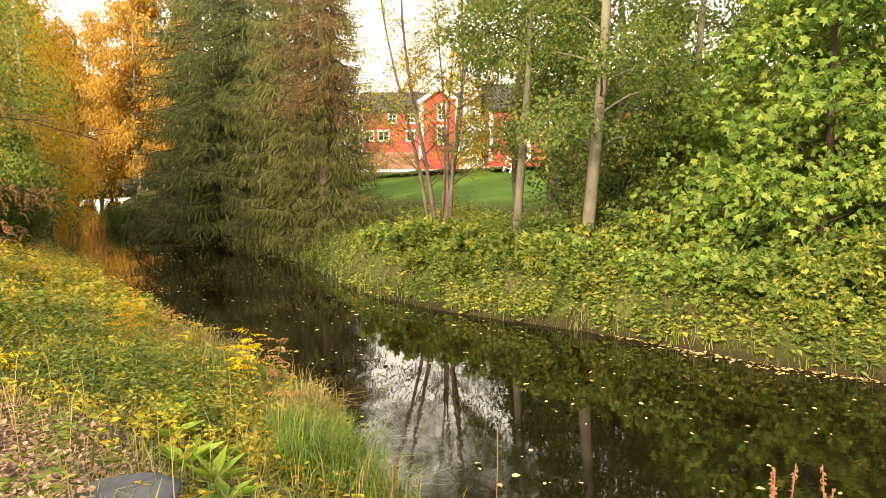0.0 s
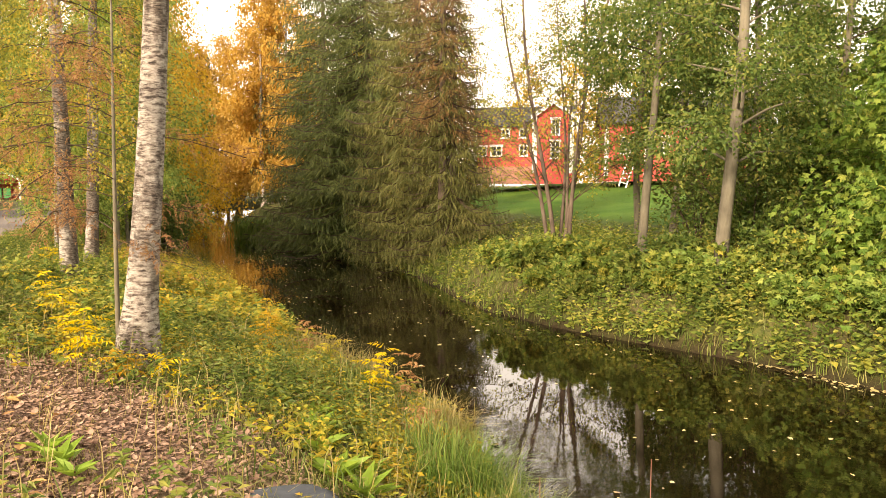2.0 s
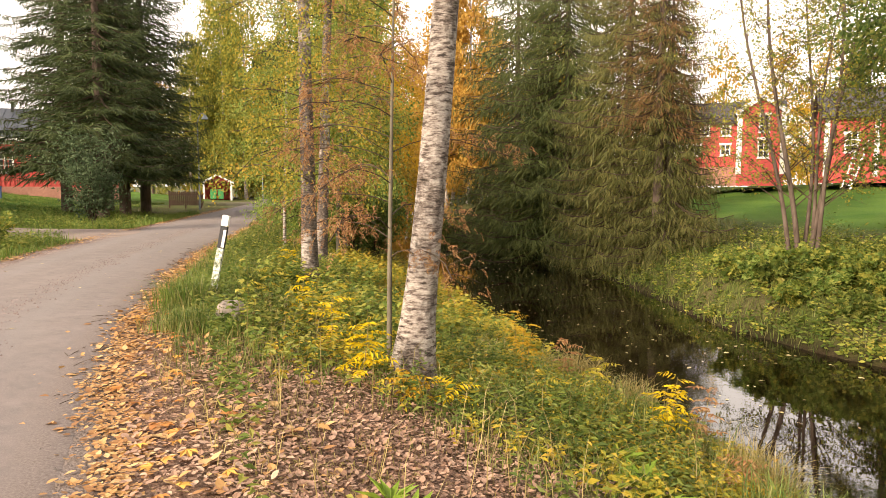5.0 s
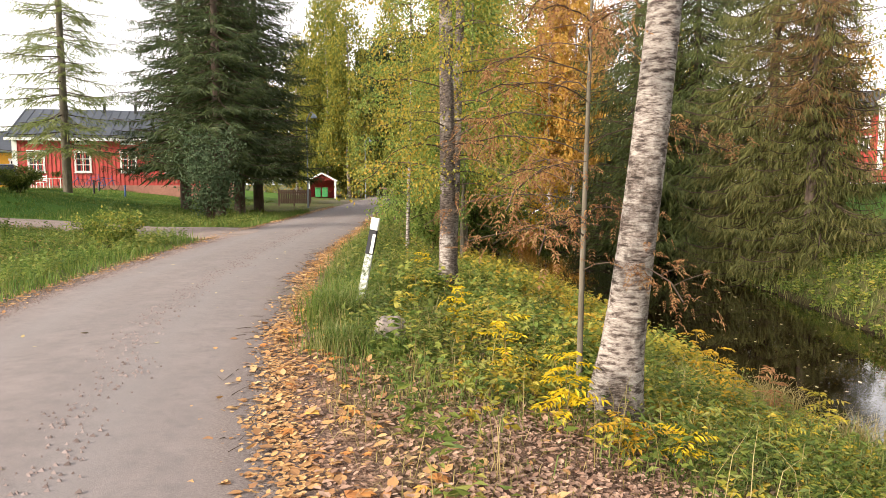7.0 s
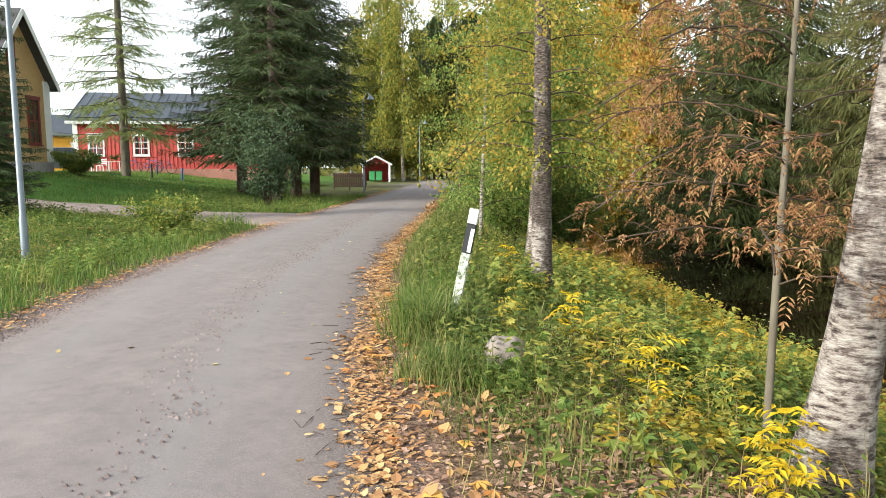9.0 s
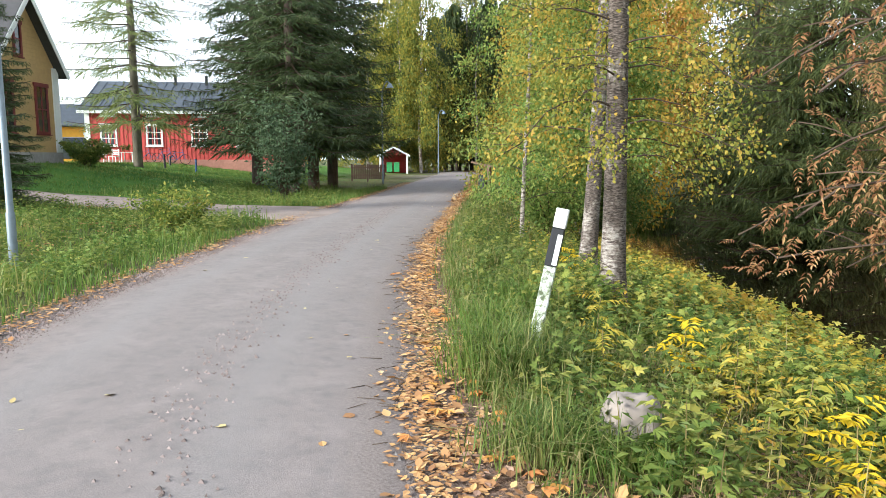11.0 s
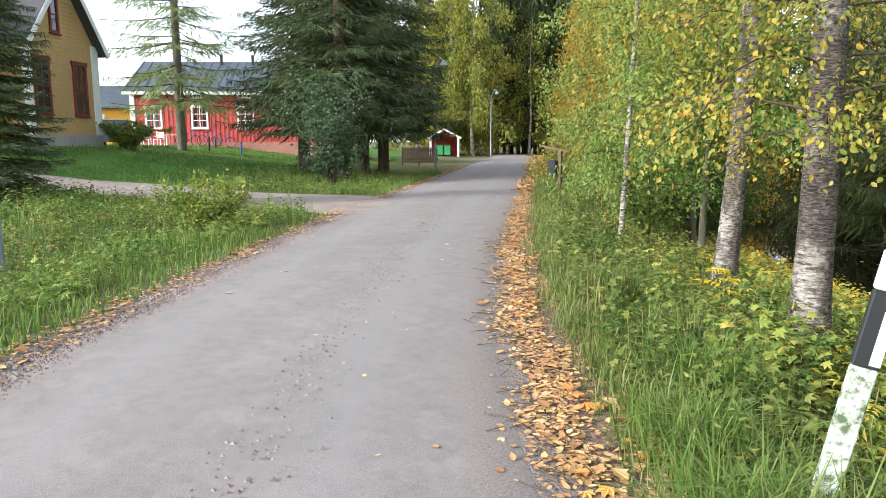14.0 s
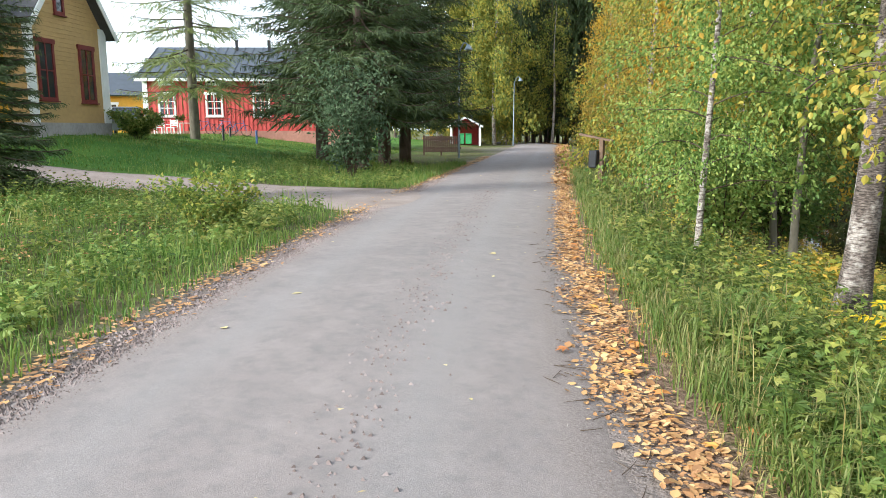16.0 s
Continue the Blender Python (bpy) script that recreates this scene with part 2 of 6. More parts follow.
def tubes(lines, sides=6):
    """Round limbs along polylines: each is (points (n, 3), radii (n,))."""
    verts, quads, count = [], [], 0
    ang = np.linspace(0, 2 * np.pi, sides, endpoint=False)
    ring = np.stack([np.cos(ang), np.sin(ang)], 1)
    for pts, rad in lines:
        pts = np.asarray(pts, float)
        d = np.gradient(pts, axis=0)
        d /= np.linalg.norm(d, axis=1, keepdims=True) + 1e-9
        up = np.where(np.abs(d[:, 2:3]) > 0.9, [[1.0, 0, 0]], [[0, 0, 1.0]])
        a = np.cross(d, up)
        a /= np.linalg.norm(a, axis=1, keepdims=True) + 1e-9
        if len(a) > 1:
            for i in range(1, len(a)):
                a[i] = a[i - 1] - d[i] * np.dot(a[i - 1], d[i])
                a[i] /= np.linalg.norm(a[i]) + 1e-9
        b = np.cross(d, a)
        n = len(pts)
        v = pts[:, None] + np.asarray(rad)[:, None, None] * (ring[None, :, :1] * a[:, None] + ring[None, :, 1:] * b[:, None])
        verts.append(v.reshape(-1, 3))
        i = np.arange(n - 1)[:, None] * sides
        j = np.arange(sides)[None]
        k = (j + 1) % sides
        quads.append((np.stack([i + j, i + k, i + sides + k, i + sides + j], -1).reshape(-1, 4)) + count)
        count += n * sides
    return np.concatenate(verts), [np.concatenate(quads)]


def unit(v):
    return v / (np.linalg.norm(v, axis=-1, keepdims=True) + 1e-9)


def leaves(p, d, length, width, r, fold=0.25, flat=0.5):
    """Folded four-cornered leaves from p along d. flat: how far they turn their faces to the sky."""
    n = len(p)
    d = unit(d)
    up = unit(r.normal(size=(n, 3)) * (1 - flat) + np.array([0, 0, 1.0]) * flat)
    side = unit(np.cross(d, up))
    nrm = np.cross(side, d)
    length = np.broadcast_to(length, n)[:, None]
    width = np.broadcast_to(width, n)[:, None]
    mid = p + d * length * 0.45
    v = np.stack([p, mid + side * width / 2 + nrm * width * fold, p + d * length - nrm * length * 0.12, mid - side * width / 2 + nrm * width * fold], 1)
    return v.reshape(-1, 3), [np.arange(4 * n).reshape(n, 4)]


def round_leaves(p, d, length, width, r, fold=0.15, flat=0.5):
    """Rounded pointed leaves of six corners."""
    n = len(p)
    d = unit(d)
    up = unit(r.normal(size=(n, 3)) * (1 - flat) + np.array([0, 0, 1.0]) * flat)
    s = unit(np.cross(d, up))
    nr = np.cross(s, d)
    length = np.broadcast_to(length, n)[:, None]
    width = np.broadcast_to(width, n)[:, None]
    curl = r.uniform(-0.2, 0.25, n)[:, None]
    v = np.stack([p] + [p + d * length * b + s * width * a * 0.5 + nr * (width * fold * abs(a) + length * curl * b * b) for a, b in ((0.8, 0.22), (0.95, 0.55), (0, 1.0), (-0.95, 0.55), (-0.8, 0.22))], 1)
    i = np.arange(n)[:, None] * 6
    return v.reshape(-1, 3), [np.concatenate([i + np.array([[0, 1, 2, 3]]), i + np.array([[0, 3, 4, 5]])])]


def lobed(p, d, size, r, flat=0.6):
    """Three-lobed leaves, one island each: ten corners."""
    n = len(p)
    d = unit(d)
    up = unit(r.normal(size=(n, 3)) * (1 - flat) + np.array([0, 0, 1.0]) * flat)
    s = unit(np.cross(d, up))
    nr = np.cross(s, d)
    size = np.broadcast_to(size, n)[:, None]
    shape = [(0, 0, 0), (0.55, 0.05, -0.08), (0.38, 0.30, 0.03), (0.5, 0.62, -0.1), (0.16, 0.55, 0.02), (0, 1.0, -0.14),
             (-0.16, 0.55, 0.02), (-0.5, 0.62, -0.1), (-0.38, 0.30, 0.03), (-0.55, 0.05, -0.08)]
    v = np.stack([p + size * (s * a + d * b + nr * c) for a, b, c in shape], 1)
    i = np.arange(n)[:, None] * 10
    return v.reshape(-1, 3), [np.concatenate([i + np.array([q]) for q in ((0, 1, 2, 3), (0, 3, 4, 5), (0, 5, 6, 7), (0, 7, 8, 9))])]


def join(*meshes):
    vs, fs, c = [], [], 0
    for v, f in meshes:
        vs.append(v)
        fs += [q + c for q in f]
        c += len(v)
    return np.concatenate(vs), fs


# ---- plan of the place ----
WATER = -1.6
BANK_NEAR = np.array([(30, -14), (14, -3), (8, 1.0), (4, 3.0), (1.2, 4.5), (-0.5, 6.2), (-1.3, 8.3), (-2.2, 9.8), (-4.6, 12.2), (-6.6, 15.2), (-9.1, 18.5), (-11.7, 23), (-15.7, 28.3), (-20.3, 36.2), (-26, 47), (-31.4, 57.7), (-38, 68), (-42, 78), (-41, 88), (-34, 96), (-20, 100), (10, 104), (90, 112)], float)
BANK_FAR = np.array([(36, -8), (20, 2), (12, 6.7), (6.6, 10.3), (5.1, 11.4), (3.5, 13.1), (1.4, 14.6), (-1.8, 17.6), (-4.9, 23.9), (-9, 30.5), (-13.6, 35), (-18.9, 42.6), (-25, 55), (-30.5, 67.7), (-33.8, 77), (-32, 85), (-26, 89.5), (-12, 93), (15, 97), (92, 104)], float)
EDGE_R = np.array([(60, -42), (25, -21), (3, -3.9), (-1.0, -0.75), (-3.5, 1.6), (-5.8, 3.9), (-7.7, 5.85), (-10.4, 9.1), (-13, 12.7), (-15.4, 16.5), (-20.9, 25.6), (-30, 40.5), (-41.4, 59.2), (-46.5, 68), (-54, 75.5), (-66, 81), (-90, 86), (-130, 90)], float)
EDGE_L = np.array([(58, -45), (23, -24), (0, -7), (-3.8, -3.1), (-6.6, 0), (-9.5, 3), (-12.8, 6.5), (-14.4, 8.7), (-15.7, 10.5), (-18.2, 14.2), (-20.9, 18.4), (-25.2, 25.4), (-33, 38), (-43.8, 55.5), (-49.5, 64.5), (-56, 71.5), (-67, 77), (-91, 82), (-130, 86)], float)
DRIVE_NEAR = np.array([(-17.6, 15.3), (-20.2, 15.7), (-22.5, 15.6), (-26, 14.4), (-29, 11.5), (-31, 7), (-33, 0)], float)
DRIVE_FAR = np.array([(-20.6, 20.9), (-23.0, 19.9), (-26, 18.7), (-29.5, 16.6), (-32.6, 13), (-34.6, 8), (-36.5, 0)], float)


def smooth_line(pts, step=0.5):
    """A finer line through the points (Catmull-Rom)."""
    p = np.vstack([2 * pts[0] - pts[1], pts, 2 * pts[-1] - pts[-2]])
    out = []
    for i in range(1, len(p) - 2):
        n = max(2, int(np.linalg.norm(p[i + 1] - p[i]) / step))
        t = np.linspace(0, 1, n, endpoint=False)[:, None]
        out.append(0.5 * (2 * p[i] + (p[i + 1] - p[i - 1]) * t + (2 * p[i - 1] - 5 * p[i] + 4 * p[i + 1] - p[i + 2]) * t ** 2 + (3 * p[i] - p[i - 1] - 3 * p[i + 1] + p[i + 2]) * t ** 3))
    return np.vstack([*out, pts[-1:]])


def side_of(line, q):
    """Signed distance of points q (n, 2) from a polyline: plus on its left as one walks it."""
    best = np.full(len(q), 1e9)
    sign = np.ones(len(q))
    for a, b in zip(line[:-1], line[1:]):
        ab = b - a
        t = np.clip(((q - a) @ ab) / (ab @ ab), 0, 1)
        v = q - a - t[:, None] * ab
        d = np.hypot(v[:, 0], v[:, 1])
        s = np.sign(ab[0] * (q[:, 1] - a[1]) - ab[1] * (q[:, 0] - a[0]))
        near = d < best - 1e-9
        best[near], sign[near] = d[near], s[near]
    return best * np.where(sign == 0, 1, sign)


LINE_N, LINE_F = smooth_line(BANK_NEAR, 2.0), smooth_line(BANK_FAR, 2.0)
LINE_R, LINE_L = smooth_line(EDGE_R, 2.0), smooth_line(EDGE_L, 2.0)
LINE_DN, LINE_DF = smooth_line(DRIVE_NEAR, 1.5), smooth_line(DRIVE_FAR, 1.5)


def ease(x, a, b):
    t = np.clip((x - a) / (b - a), 0, 1)
    return t * t * (3 - 2 * t)


def lumps(x, y, k, seed=0.0):
    return (np.sin(x * k + 1.3 * seed + 1.7 * np.sin(y * k * 0.7 + seed)) + np.sin(y * k * 1.21 + 2.1 + 1.3 * np.sin(x * k * 0.83 + seed * 2))) * 0.5


def zones(q):
    """Distances: from the near bank (plus: dry), the far bank (plus: dry), the road's right and left edges (plus: off the road), into the drive (plus: on it)."""
    dn, df = side_of(LINE_N, q), -side_of(LINE_F, q)
    er, el = -side_of(LINE_R, q), side_of(LINE_L, q)
    a, b = side_of(LINE_DN, q), side_of(LINE_DF, q)
    drive = np.where((el > -0.5) & (q[:, 1] < 21) & (q[:, 1] > 0), np.minimum(-a, b), -1.0)
    return dn, df, er, el, drive


def height(q):
    q = np.atleast_2d(np.asarray(q, float))
    x, y = q[:, 0], q[:, 1]
    dn, df, er, el, drive = zones(q)
    wob = lumps(x, y, 2.3) * 0.04 + lumps(x, y, 5.1, 2) * 0.02
    # near bank: falls from the road's shoulder to the water
    e = np.maximum(er - 0.4, 0)
    f = np.clip(dn, 0, None) / (np.clip(dn, 0, None) + e + 1e-6)
    near = -1.5 * (1 - f) ** 1.55 * np.clip(e / 1.2, 0, 1) + wob * ease(er, 0.5, 2.0)
    near = np.where(dn < 0, -1.5 + dn * 0.9, near)
    # far bank: a low step, then a lawn that rises to the farm
    far = np.where(df > 0, -1.5 + 0.75 * ease(df, 0, 1.1) + 0.088 * df + wob * 1.5, -1.5 + df * 0.9)
    far = np.minimum(far, 2.5 + 0.01 * df)
    # left of the road: a shallow ditch, then a lawn that rises to the houses
    left = 0.065 * np.clip(el - 4, 0, None) + 0.06 * np.clip(el - 9.5, 0, None) - 0.16 * np.exp(-((el - 2.4) / 1.1) ** 2) * (drive < -0.3) + wob * ease(el, 0.4, 1.5) * (1 - ease(drive, -0.6, 0))
    left = np.minimum(left, 1.22 + 0.003 * el) + 0.32 * np.exp(-(((x + 38.5) / 4.5) ** 2 + ((y - 19) / 4.5) ** 2))
    z = np.where((df > 0) | (df > dn), far, near)
    z = np.where(el > 0, left, z)
    z = np.where((er <= 0.0) & (el <= 0), 0, z)
    z = np.where((dn < 0) & (df < 0), np.maximum(z, -2.6), z)
    return z


def ground(x, y):
    return float(height([(x, y)])[0])


# ---- ground, road, drive, water ----
def axis(lo, hi, fine, far):
    """Grid lines: fine steps between lo and hi, ever wider ones out to far."""
    mid = np.arange(lo, hi + 1e-6, fine)
    out, step = [], fine
    p = 0.0
    while p < far:
        step *= 1.16
        p += step
        out.append(p)
    out = np.array(out)
    return np.concatenate([lo - out[::-1], mid, hi + out])


GX, GY = axis(-24, 8, 0.25, 900), axis(-5, 28, 0.25, 900)
gx, gy = np.meshgrid(GX, GY)
GQ = np.stack([gx.ravel(), gy.ravel()], 1)
GZ = np.concatenate([height(c) for c in np.array_split(GQ, 8)])
ZN, ZF, ZR, ZL, ZD = [np.concatenate(c) for c in zip(*[zones(c) for c in np.array_split(GQ, 8)])]
on_road = (ZR < -0.35) & (ZL < -0.35)
GZ = GZ - 0.05 * on_road
nx, ny = len(GX), len(GY)
ii = (np.arange(ny - 1)[:, None] * nx + np.arange(nx - 1)[None]).ravel()
g_me = np_mesh("ground", np.column_stack([GQ, GZ]), [np.stack([ii, ii + 1, ii + nx + 1, ii + nx], 1)], smooth=True)


def mask(me, name, values):
    at = me.attributes.new(name, "FLOAT", "POINT")
    at.data.foreach_set("value", np.asarray(values, np.float32))


# worn, leaf-strewn soil between the road and the water; mown lawns
def bare(q):
    """The trodden, leaf-strewn patch beside the road: 1 in its middle."""
    a, b = ((q[:, 1] - 4.7) - (q[:, 0] + 4.0)) * 0.7071, ((q[:, 0] + 4.0) + (q[:, 1] - 4.7)) * 0.7071
    return np.exp(-((a / 2.5) ** 2 + (b / 1.25) ** 2))


worn = 1.2 * bare(GQ) + np.exp(-(((ZR - 0.35) / 0.4) ** 2)) * (ZL < 0)
mask(g_me, "worn", np.clip(worn, 0, 1))
mask(g_me, "grit", np.clip((1 - ease(ZR, 0.12, 0.42)) * (ZL < 0) + (1 - ease(ZL, 0.15, 0.5)) * (ZR < 0), 0, 1))
mask(g_me, "lawn", np.clip(ease(ZL, 5, 8) * (ZD < 0) + ease(ZF, 7, 11), 0, 1))
mask(g_me, "wet", np.clip(1 - (GZ - WATER) / 0.35, 0, 1))


def ground_material():
    n = Nodes("ground")
    fine, mid, big = n.noise(38, 5), n.noise(7, 5), n.noise(0.8, 4)
    soil = n.ramp(fine, (0.3, (0.05, 0.035, 0.022)), (0.55, (0.12, 0.085, 0.05)), (0.75, (0.22, 0.16, 0.10)))
    moss = n.ramp(mid, (0.3, (0.035, 0.06, 0.014)), (0.5, (0.09, 0.12, 0.025)), (0.7, (0.18, 0.17, 0.05)))
    col = n.mix(n.ramp(big, (0.4, (0.35, 0.35, 0.35)), (0.6, (0.85, 0.85, 0.85))), soil, moss)
    leafy = n.ramp(n.noise(30, 4, 0.7), (0.32, (0.08, 0.05, 0.035)), (0.5, (0.22, 0.13, 0.09)), (0.68, (0.40, 0.27, 0.19)))
    lawn = n.mix(0.55, n.ramp(n.noise(55, 4), (0.3, (0.03, 0.085, 0.012)), (0.7, (0.10, 0.21, 0.03))), n.ramp(n.noise(0.35, 4), (0.35, (0.045, 0.12, 0.014)), (0.65, (0.13, 0.22, 0.035))))
    stones = n.ramp(n.noise(75, 4, 0.85), (0.3, (0.13, 0.10, 0.086)), (0.5, (0.21, 0.17, 0.15)), (0.7, (0.31, 0.26, 0.235)))
    for key, other in (("lawn", lawn), ("worn", leafy), ("grit", stones), ("wet", n.ramp(fine, (0.3, (0.012, 0.008, 0.005)), (0.7, (0.045, 0.028, 0.016))))):
        at = n.add("ShaderNodeAttribute")
        at.attribute_name = key
        col = n.mix(at.outputs["Fac"], col, other)
    lift = n.add("ShaderNodeMath")
    lift.operation = "ADD"
    n.link(fine, lift.inputs[0])
    n.link(mid, lift.inputs[1])
    return n.base(col, 0.95, spec=0.15).bump(lift.outputs[0], 0.9, 0.03).mat


tagged(part("ground", g_me, ground_material()), "grassy ground with worn soil, banks and mown lawns", "ground", kind="structure")


def strip(name, left, right, lift, across=12, crown=0.0, step=0.5, drop=0.12):
    """A lane between two edge lines, with turned-down rims."""
    n = 700
    def even(line):
        s = np.concatenate([[0], np.cumsum(np.linalg.norm(np.diff(line, axis=0), axis=1))])
        t = np.linspace(0, 1, n) * s[-1]
        return np.stack([np.interp(t, s, line[:, k]) for k in (0, 1)], 1)
    a, b = even(smooth_line(left, step)), even(smooth_line(right, step))
    u = np.concatenate([[0], np.linspace(0.012, 0.988, across - 2), [1]])
    wob = 0.06 * lumps(b[:, 0], b[:, 1], 3.1)[:, None] * unit(b - a)
    b, a = b + wob, a - wob
    p = a[:, None] * (1 - u)[None, :, None] + b[:, None] * u[None, :, None]
    q = p.reshape(-1, 2)
    uu = np.tile(u, n)
    z = height(q) * 1.0 + lift + crown * (1 - (2 * uu - 1) ** 2)
    z = np.where((uu < 1e-6) | (uu > 1 - 1e-6), z - drop, z)
    i = (np.arange(n - 1)[:, None] * across + np.arange(across - 1)[None]).ravel()
    me = np_mesh(name, np.column_stack([q, z]), [np.stack([i, i + 1, i + across + 1, i + across], 1)], smooth=True)
    mask(me, "rim", np.minimum(uu, 1 - uu) * 2)
    mask(me, "across", uu)
    return me


def road_material():
    n = Nodes("worn asphalt")
    grit, mid, big = n.noise(130, 4, 0.7), n.noise(9, 5), n.noise(0.7, 5, 0.6)
    col = n.ramp(grit, (0.3, (0.145, 0.122, 0.112)), (0.5, (0.213, 0.180, 0.167)), (0.72, (0.305, 0.262, 0.245)))
    col = n.mix(n.ramp(big, (0.35, (0, 0, 0)), (0.65, (0.45, 0.45, 0.45))), col, (0.27, 0.222, 0.203))
    col = n.mix(n.ramp(mid, (0.46, (0, 0, 0)), (0.72, (0.5, 0.5, 0.5))), col, (0.15, 0.132, 0.126))
    col = n.mix(n.ramp(n.noise(2.2, 6, 0.7), (0.5, (0, 0, 0)), (0.68, (0.45, 0.45, 0.45))), col, (0.315, 0.262, 0.24))
    at = n.add("ShaderNodeAttribute")
    at.attribute_name = "rim"
    jag = n.add("ShaderNodeMath")
    jag.operation = "MULTIPLY_ADD"
    n.link(n.noise(1.7, 6, 0.65), jag.inputs[0])
    jag.inputs[1].default_value = -0.22
    n.link(at.outputs["Fac"], jag.inputs[2])
    edge = n.ramp(jag.outputs[0], (0.0, (1, 1, 1)), (0.14, (0, 0, 0)))
    gravel = n.ramp(n.noise(60, 3, 0.8), (0.3, (0.15, 0.118, 0.103)), (0.5, (0.225, 0.182, 0.162)), (0.7, (0.30, 0.25, 0.225)))
    ac = n.add("ShaderNodeAttribute")
    ac.attribute_name = "across"
    jog = n.add("ShaderNodeMath")
    jog.operation = "MULTIPLY_ADD"
    n.link(n.noise(0.5, 4, 0.6), jog.inputs[0])
    jog.inputs[1].default_value = 0.12
    n.link(ac.outputs["Fac"], jog.inputs[2])
    track = n.ramp(jog.outputs[0], (0.2, (0, 0, 0)), (0.3, (0.6, 0.6, 0.6)), (0.42, (0.05, 0.05, 0.05)), (0.64, (0, 0, 0)), (0.76, (0.6, 0.6, 0.6)), (0.88, (0, 0, 0)))
    col = n.mix(track, col, n.ramp(grit, (0.3, (0.17, 0.148, 0.138)), (0.7, (0.33, 0.295, 0.28))))
    col = n.mix(edge, col, gravel)
    return n.base(col, 0.88, spec=0.3).bump(grit, 0.5, 0.006).mat


def gravel_material():
    n = Nodes("drive gravel")
    f = n.noise(70, 4, 0.8)
    col = n.mix(0.4, n.ramp(f, (0.3, (0.14, 0.105, 0.085)), (0.7, (0.40, 0.32, 0.28))), n.ramp(n.noise(1.2, 4), (0.35, (0.2, 0.15, 0.12)), (0.65, (0.36, 0.29, 0.26))))
    return n.base(col, 0.95, spec=0.2).bump(f, 0.7, 0.015).mat


M_ROAD = road_material()
tagged(part("road", strip("road", EDGE_L, EDGE_R, 0.006, 16, 0.05, drop=0.012), M_ROAD), "narrow worn grey-brown village road with gravelly rims", "road", kind="structure")
tagged(part("driveway", strip("driveway", DRIVE_FAR, DRIVE_NEAR, 0.004, 10, 0.03, drop=0.04), gravel_material()), "gravel drive that leaves the road towards the houses", "driveway", kind="structure")


def water_material():
    n = Nodes("dark river water")
    n.base((0.006, 0.003, 0.0014), 0.01, spec=0.5)
    n.bsdf.inputs["IOR"].default_value = 2.0
    a, b = n.noise(9, 3, 0.5, (1, 1, 1)), n.noise(1.3, 2)
    calm = n.ramp(n.noise(0.28, 2), (0.45, (0.12, 0.12, 0.12)), (0.62, (1, 1, 1)))
    m = n.add("ShaderNodeMath")
    m.operation = "MULTIPLY"
    n.link(a, m.inputs[0])
    n.link(calm, m.inputs[1])
    m2 = n.add("ShaderNodeMath")
    m2.operation = "ADD"
    n.link(m.outputs[0], m2.inputs[0])
    n.link(b, m2.inputs[1])
    return n.bump(m2.outputs[0], 0.055, 0.03).mat


bm = bmesh.new()
bmesh.ops.create_grid(bm, x_segments=8, y_segments=8, size=1.0, matrix=Matrix.Translation((-45, 95, WATER)) @ Matrix.Diagonal((95, 115, 1, 1)))
tagged(part("water", bm, water_material()), "dark brown slow river mirroring trees and sky", "river", kind="structure")


# ---- trees ----
def tree_body(H, r0, base_h, spread, limbs, r, lean=(0, 0), bend=0.1, rise=0.55, droop=0.5, twigs=7, twig_len=0.35, flare=0.6, crowd=1.0, limb_r=0.26, bias=(0, 0)):
    """Trunk line, limb lines, twig lines of a broadleaf tree at the origin."""
    z = np.linspace(0, 1, 22) ** 1.3 * H
    ph = r.uniform(0, 6, 4)
    tx = lean[0] * z + bend * (np.sin(z * 0.55 + ph[0]) - np.sin(ph[0]))
    ty = lean[1] * z + bend * (np.sin(z * 0.47 + ph[1]) - np.sin(ph[1]))
    rad = r0 * (1 - z / H * 0.93) ** 0.85 * (1 + flare * np.exp(-z / (r0 * 2.2)))
    trunk = np.column_stack([tx, ty, z])
    trunk[0, 2] = -0.35
    limb_lines, twig_lines = [], []
    for i in range(limbs):
        u = ((i + r.uniform(0.1, 0.9)) / limbs) ** crowd
        z0 = base_h + (H * 0.97 - base_h) * u
        p0 = np.array([np.interp(z0, z, tx), np.interp(z0, z, ty), z0])
        az = i * 2.4 + r.uniform(-0.6, 0.6)
        out = unit(np.array([np.cos(az) + bias[0], np.sin(az) + bias[1], 0]))
        L = spread * (1 - 0.75 * u ** 1.6) * r.uniform(0.65, 1.15)
        t = np.linspace(0, 1, 8)[:, None]
        wig = np.cumsum(r.normal(0, 0.03 * L, (8, 3)), 0) * t
        pts = p0 + out * L * t + np.array([0, 0, 1.0]) * L * (rise * t - droop * t * t) + wig
        rr = np.interp(z0, z, rad) * limb_r * (1 - t[:, 0] * 0.88)
        limb_lines.append((pts, np.maximum(rr, 0.006)))
        for _ in range(twigs):
            k = r.uniform(0.25, 1.0)
            j = min(6, int(k * 7))
            q0 = pts[j] + (pts[j + 1] - pts[j]) * (k * 7 - j)
            az2 = az + r.normal(0, 0.9)
            o2 = np.array([np.cos(az2), np.sin(az2), r.uniform(-0.35, 0.6)])
            L2 = L * twig_len * r.uniform(0.5, 1.2)
            s = np.linspace(0, 1, 4)[:, None]
            q = q0 + unit(o2) * L2 * s + np.array([0, 0, -0.35 * droop]) * L2 * s * s
            twig_lines.append((q, np.maximum(0.35 * rr[j] * (1 - s[:, 0] * 0.8), 0.0035)))
    return (trunk, rad), limb_lines, twig_lines


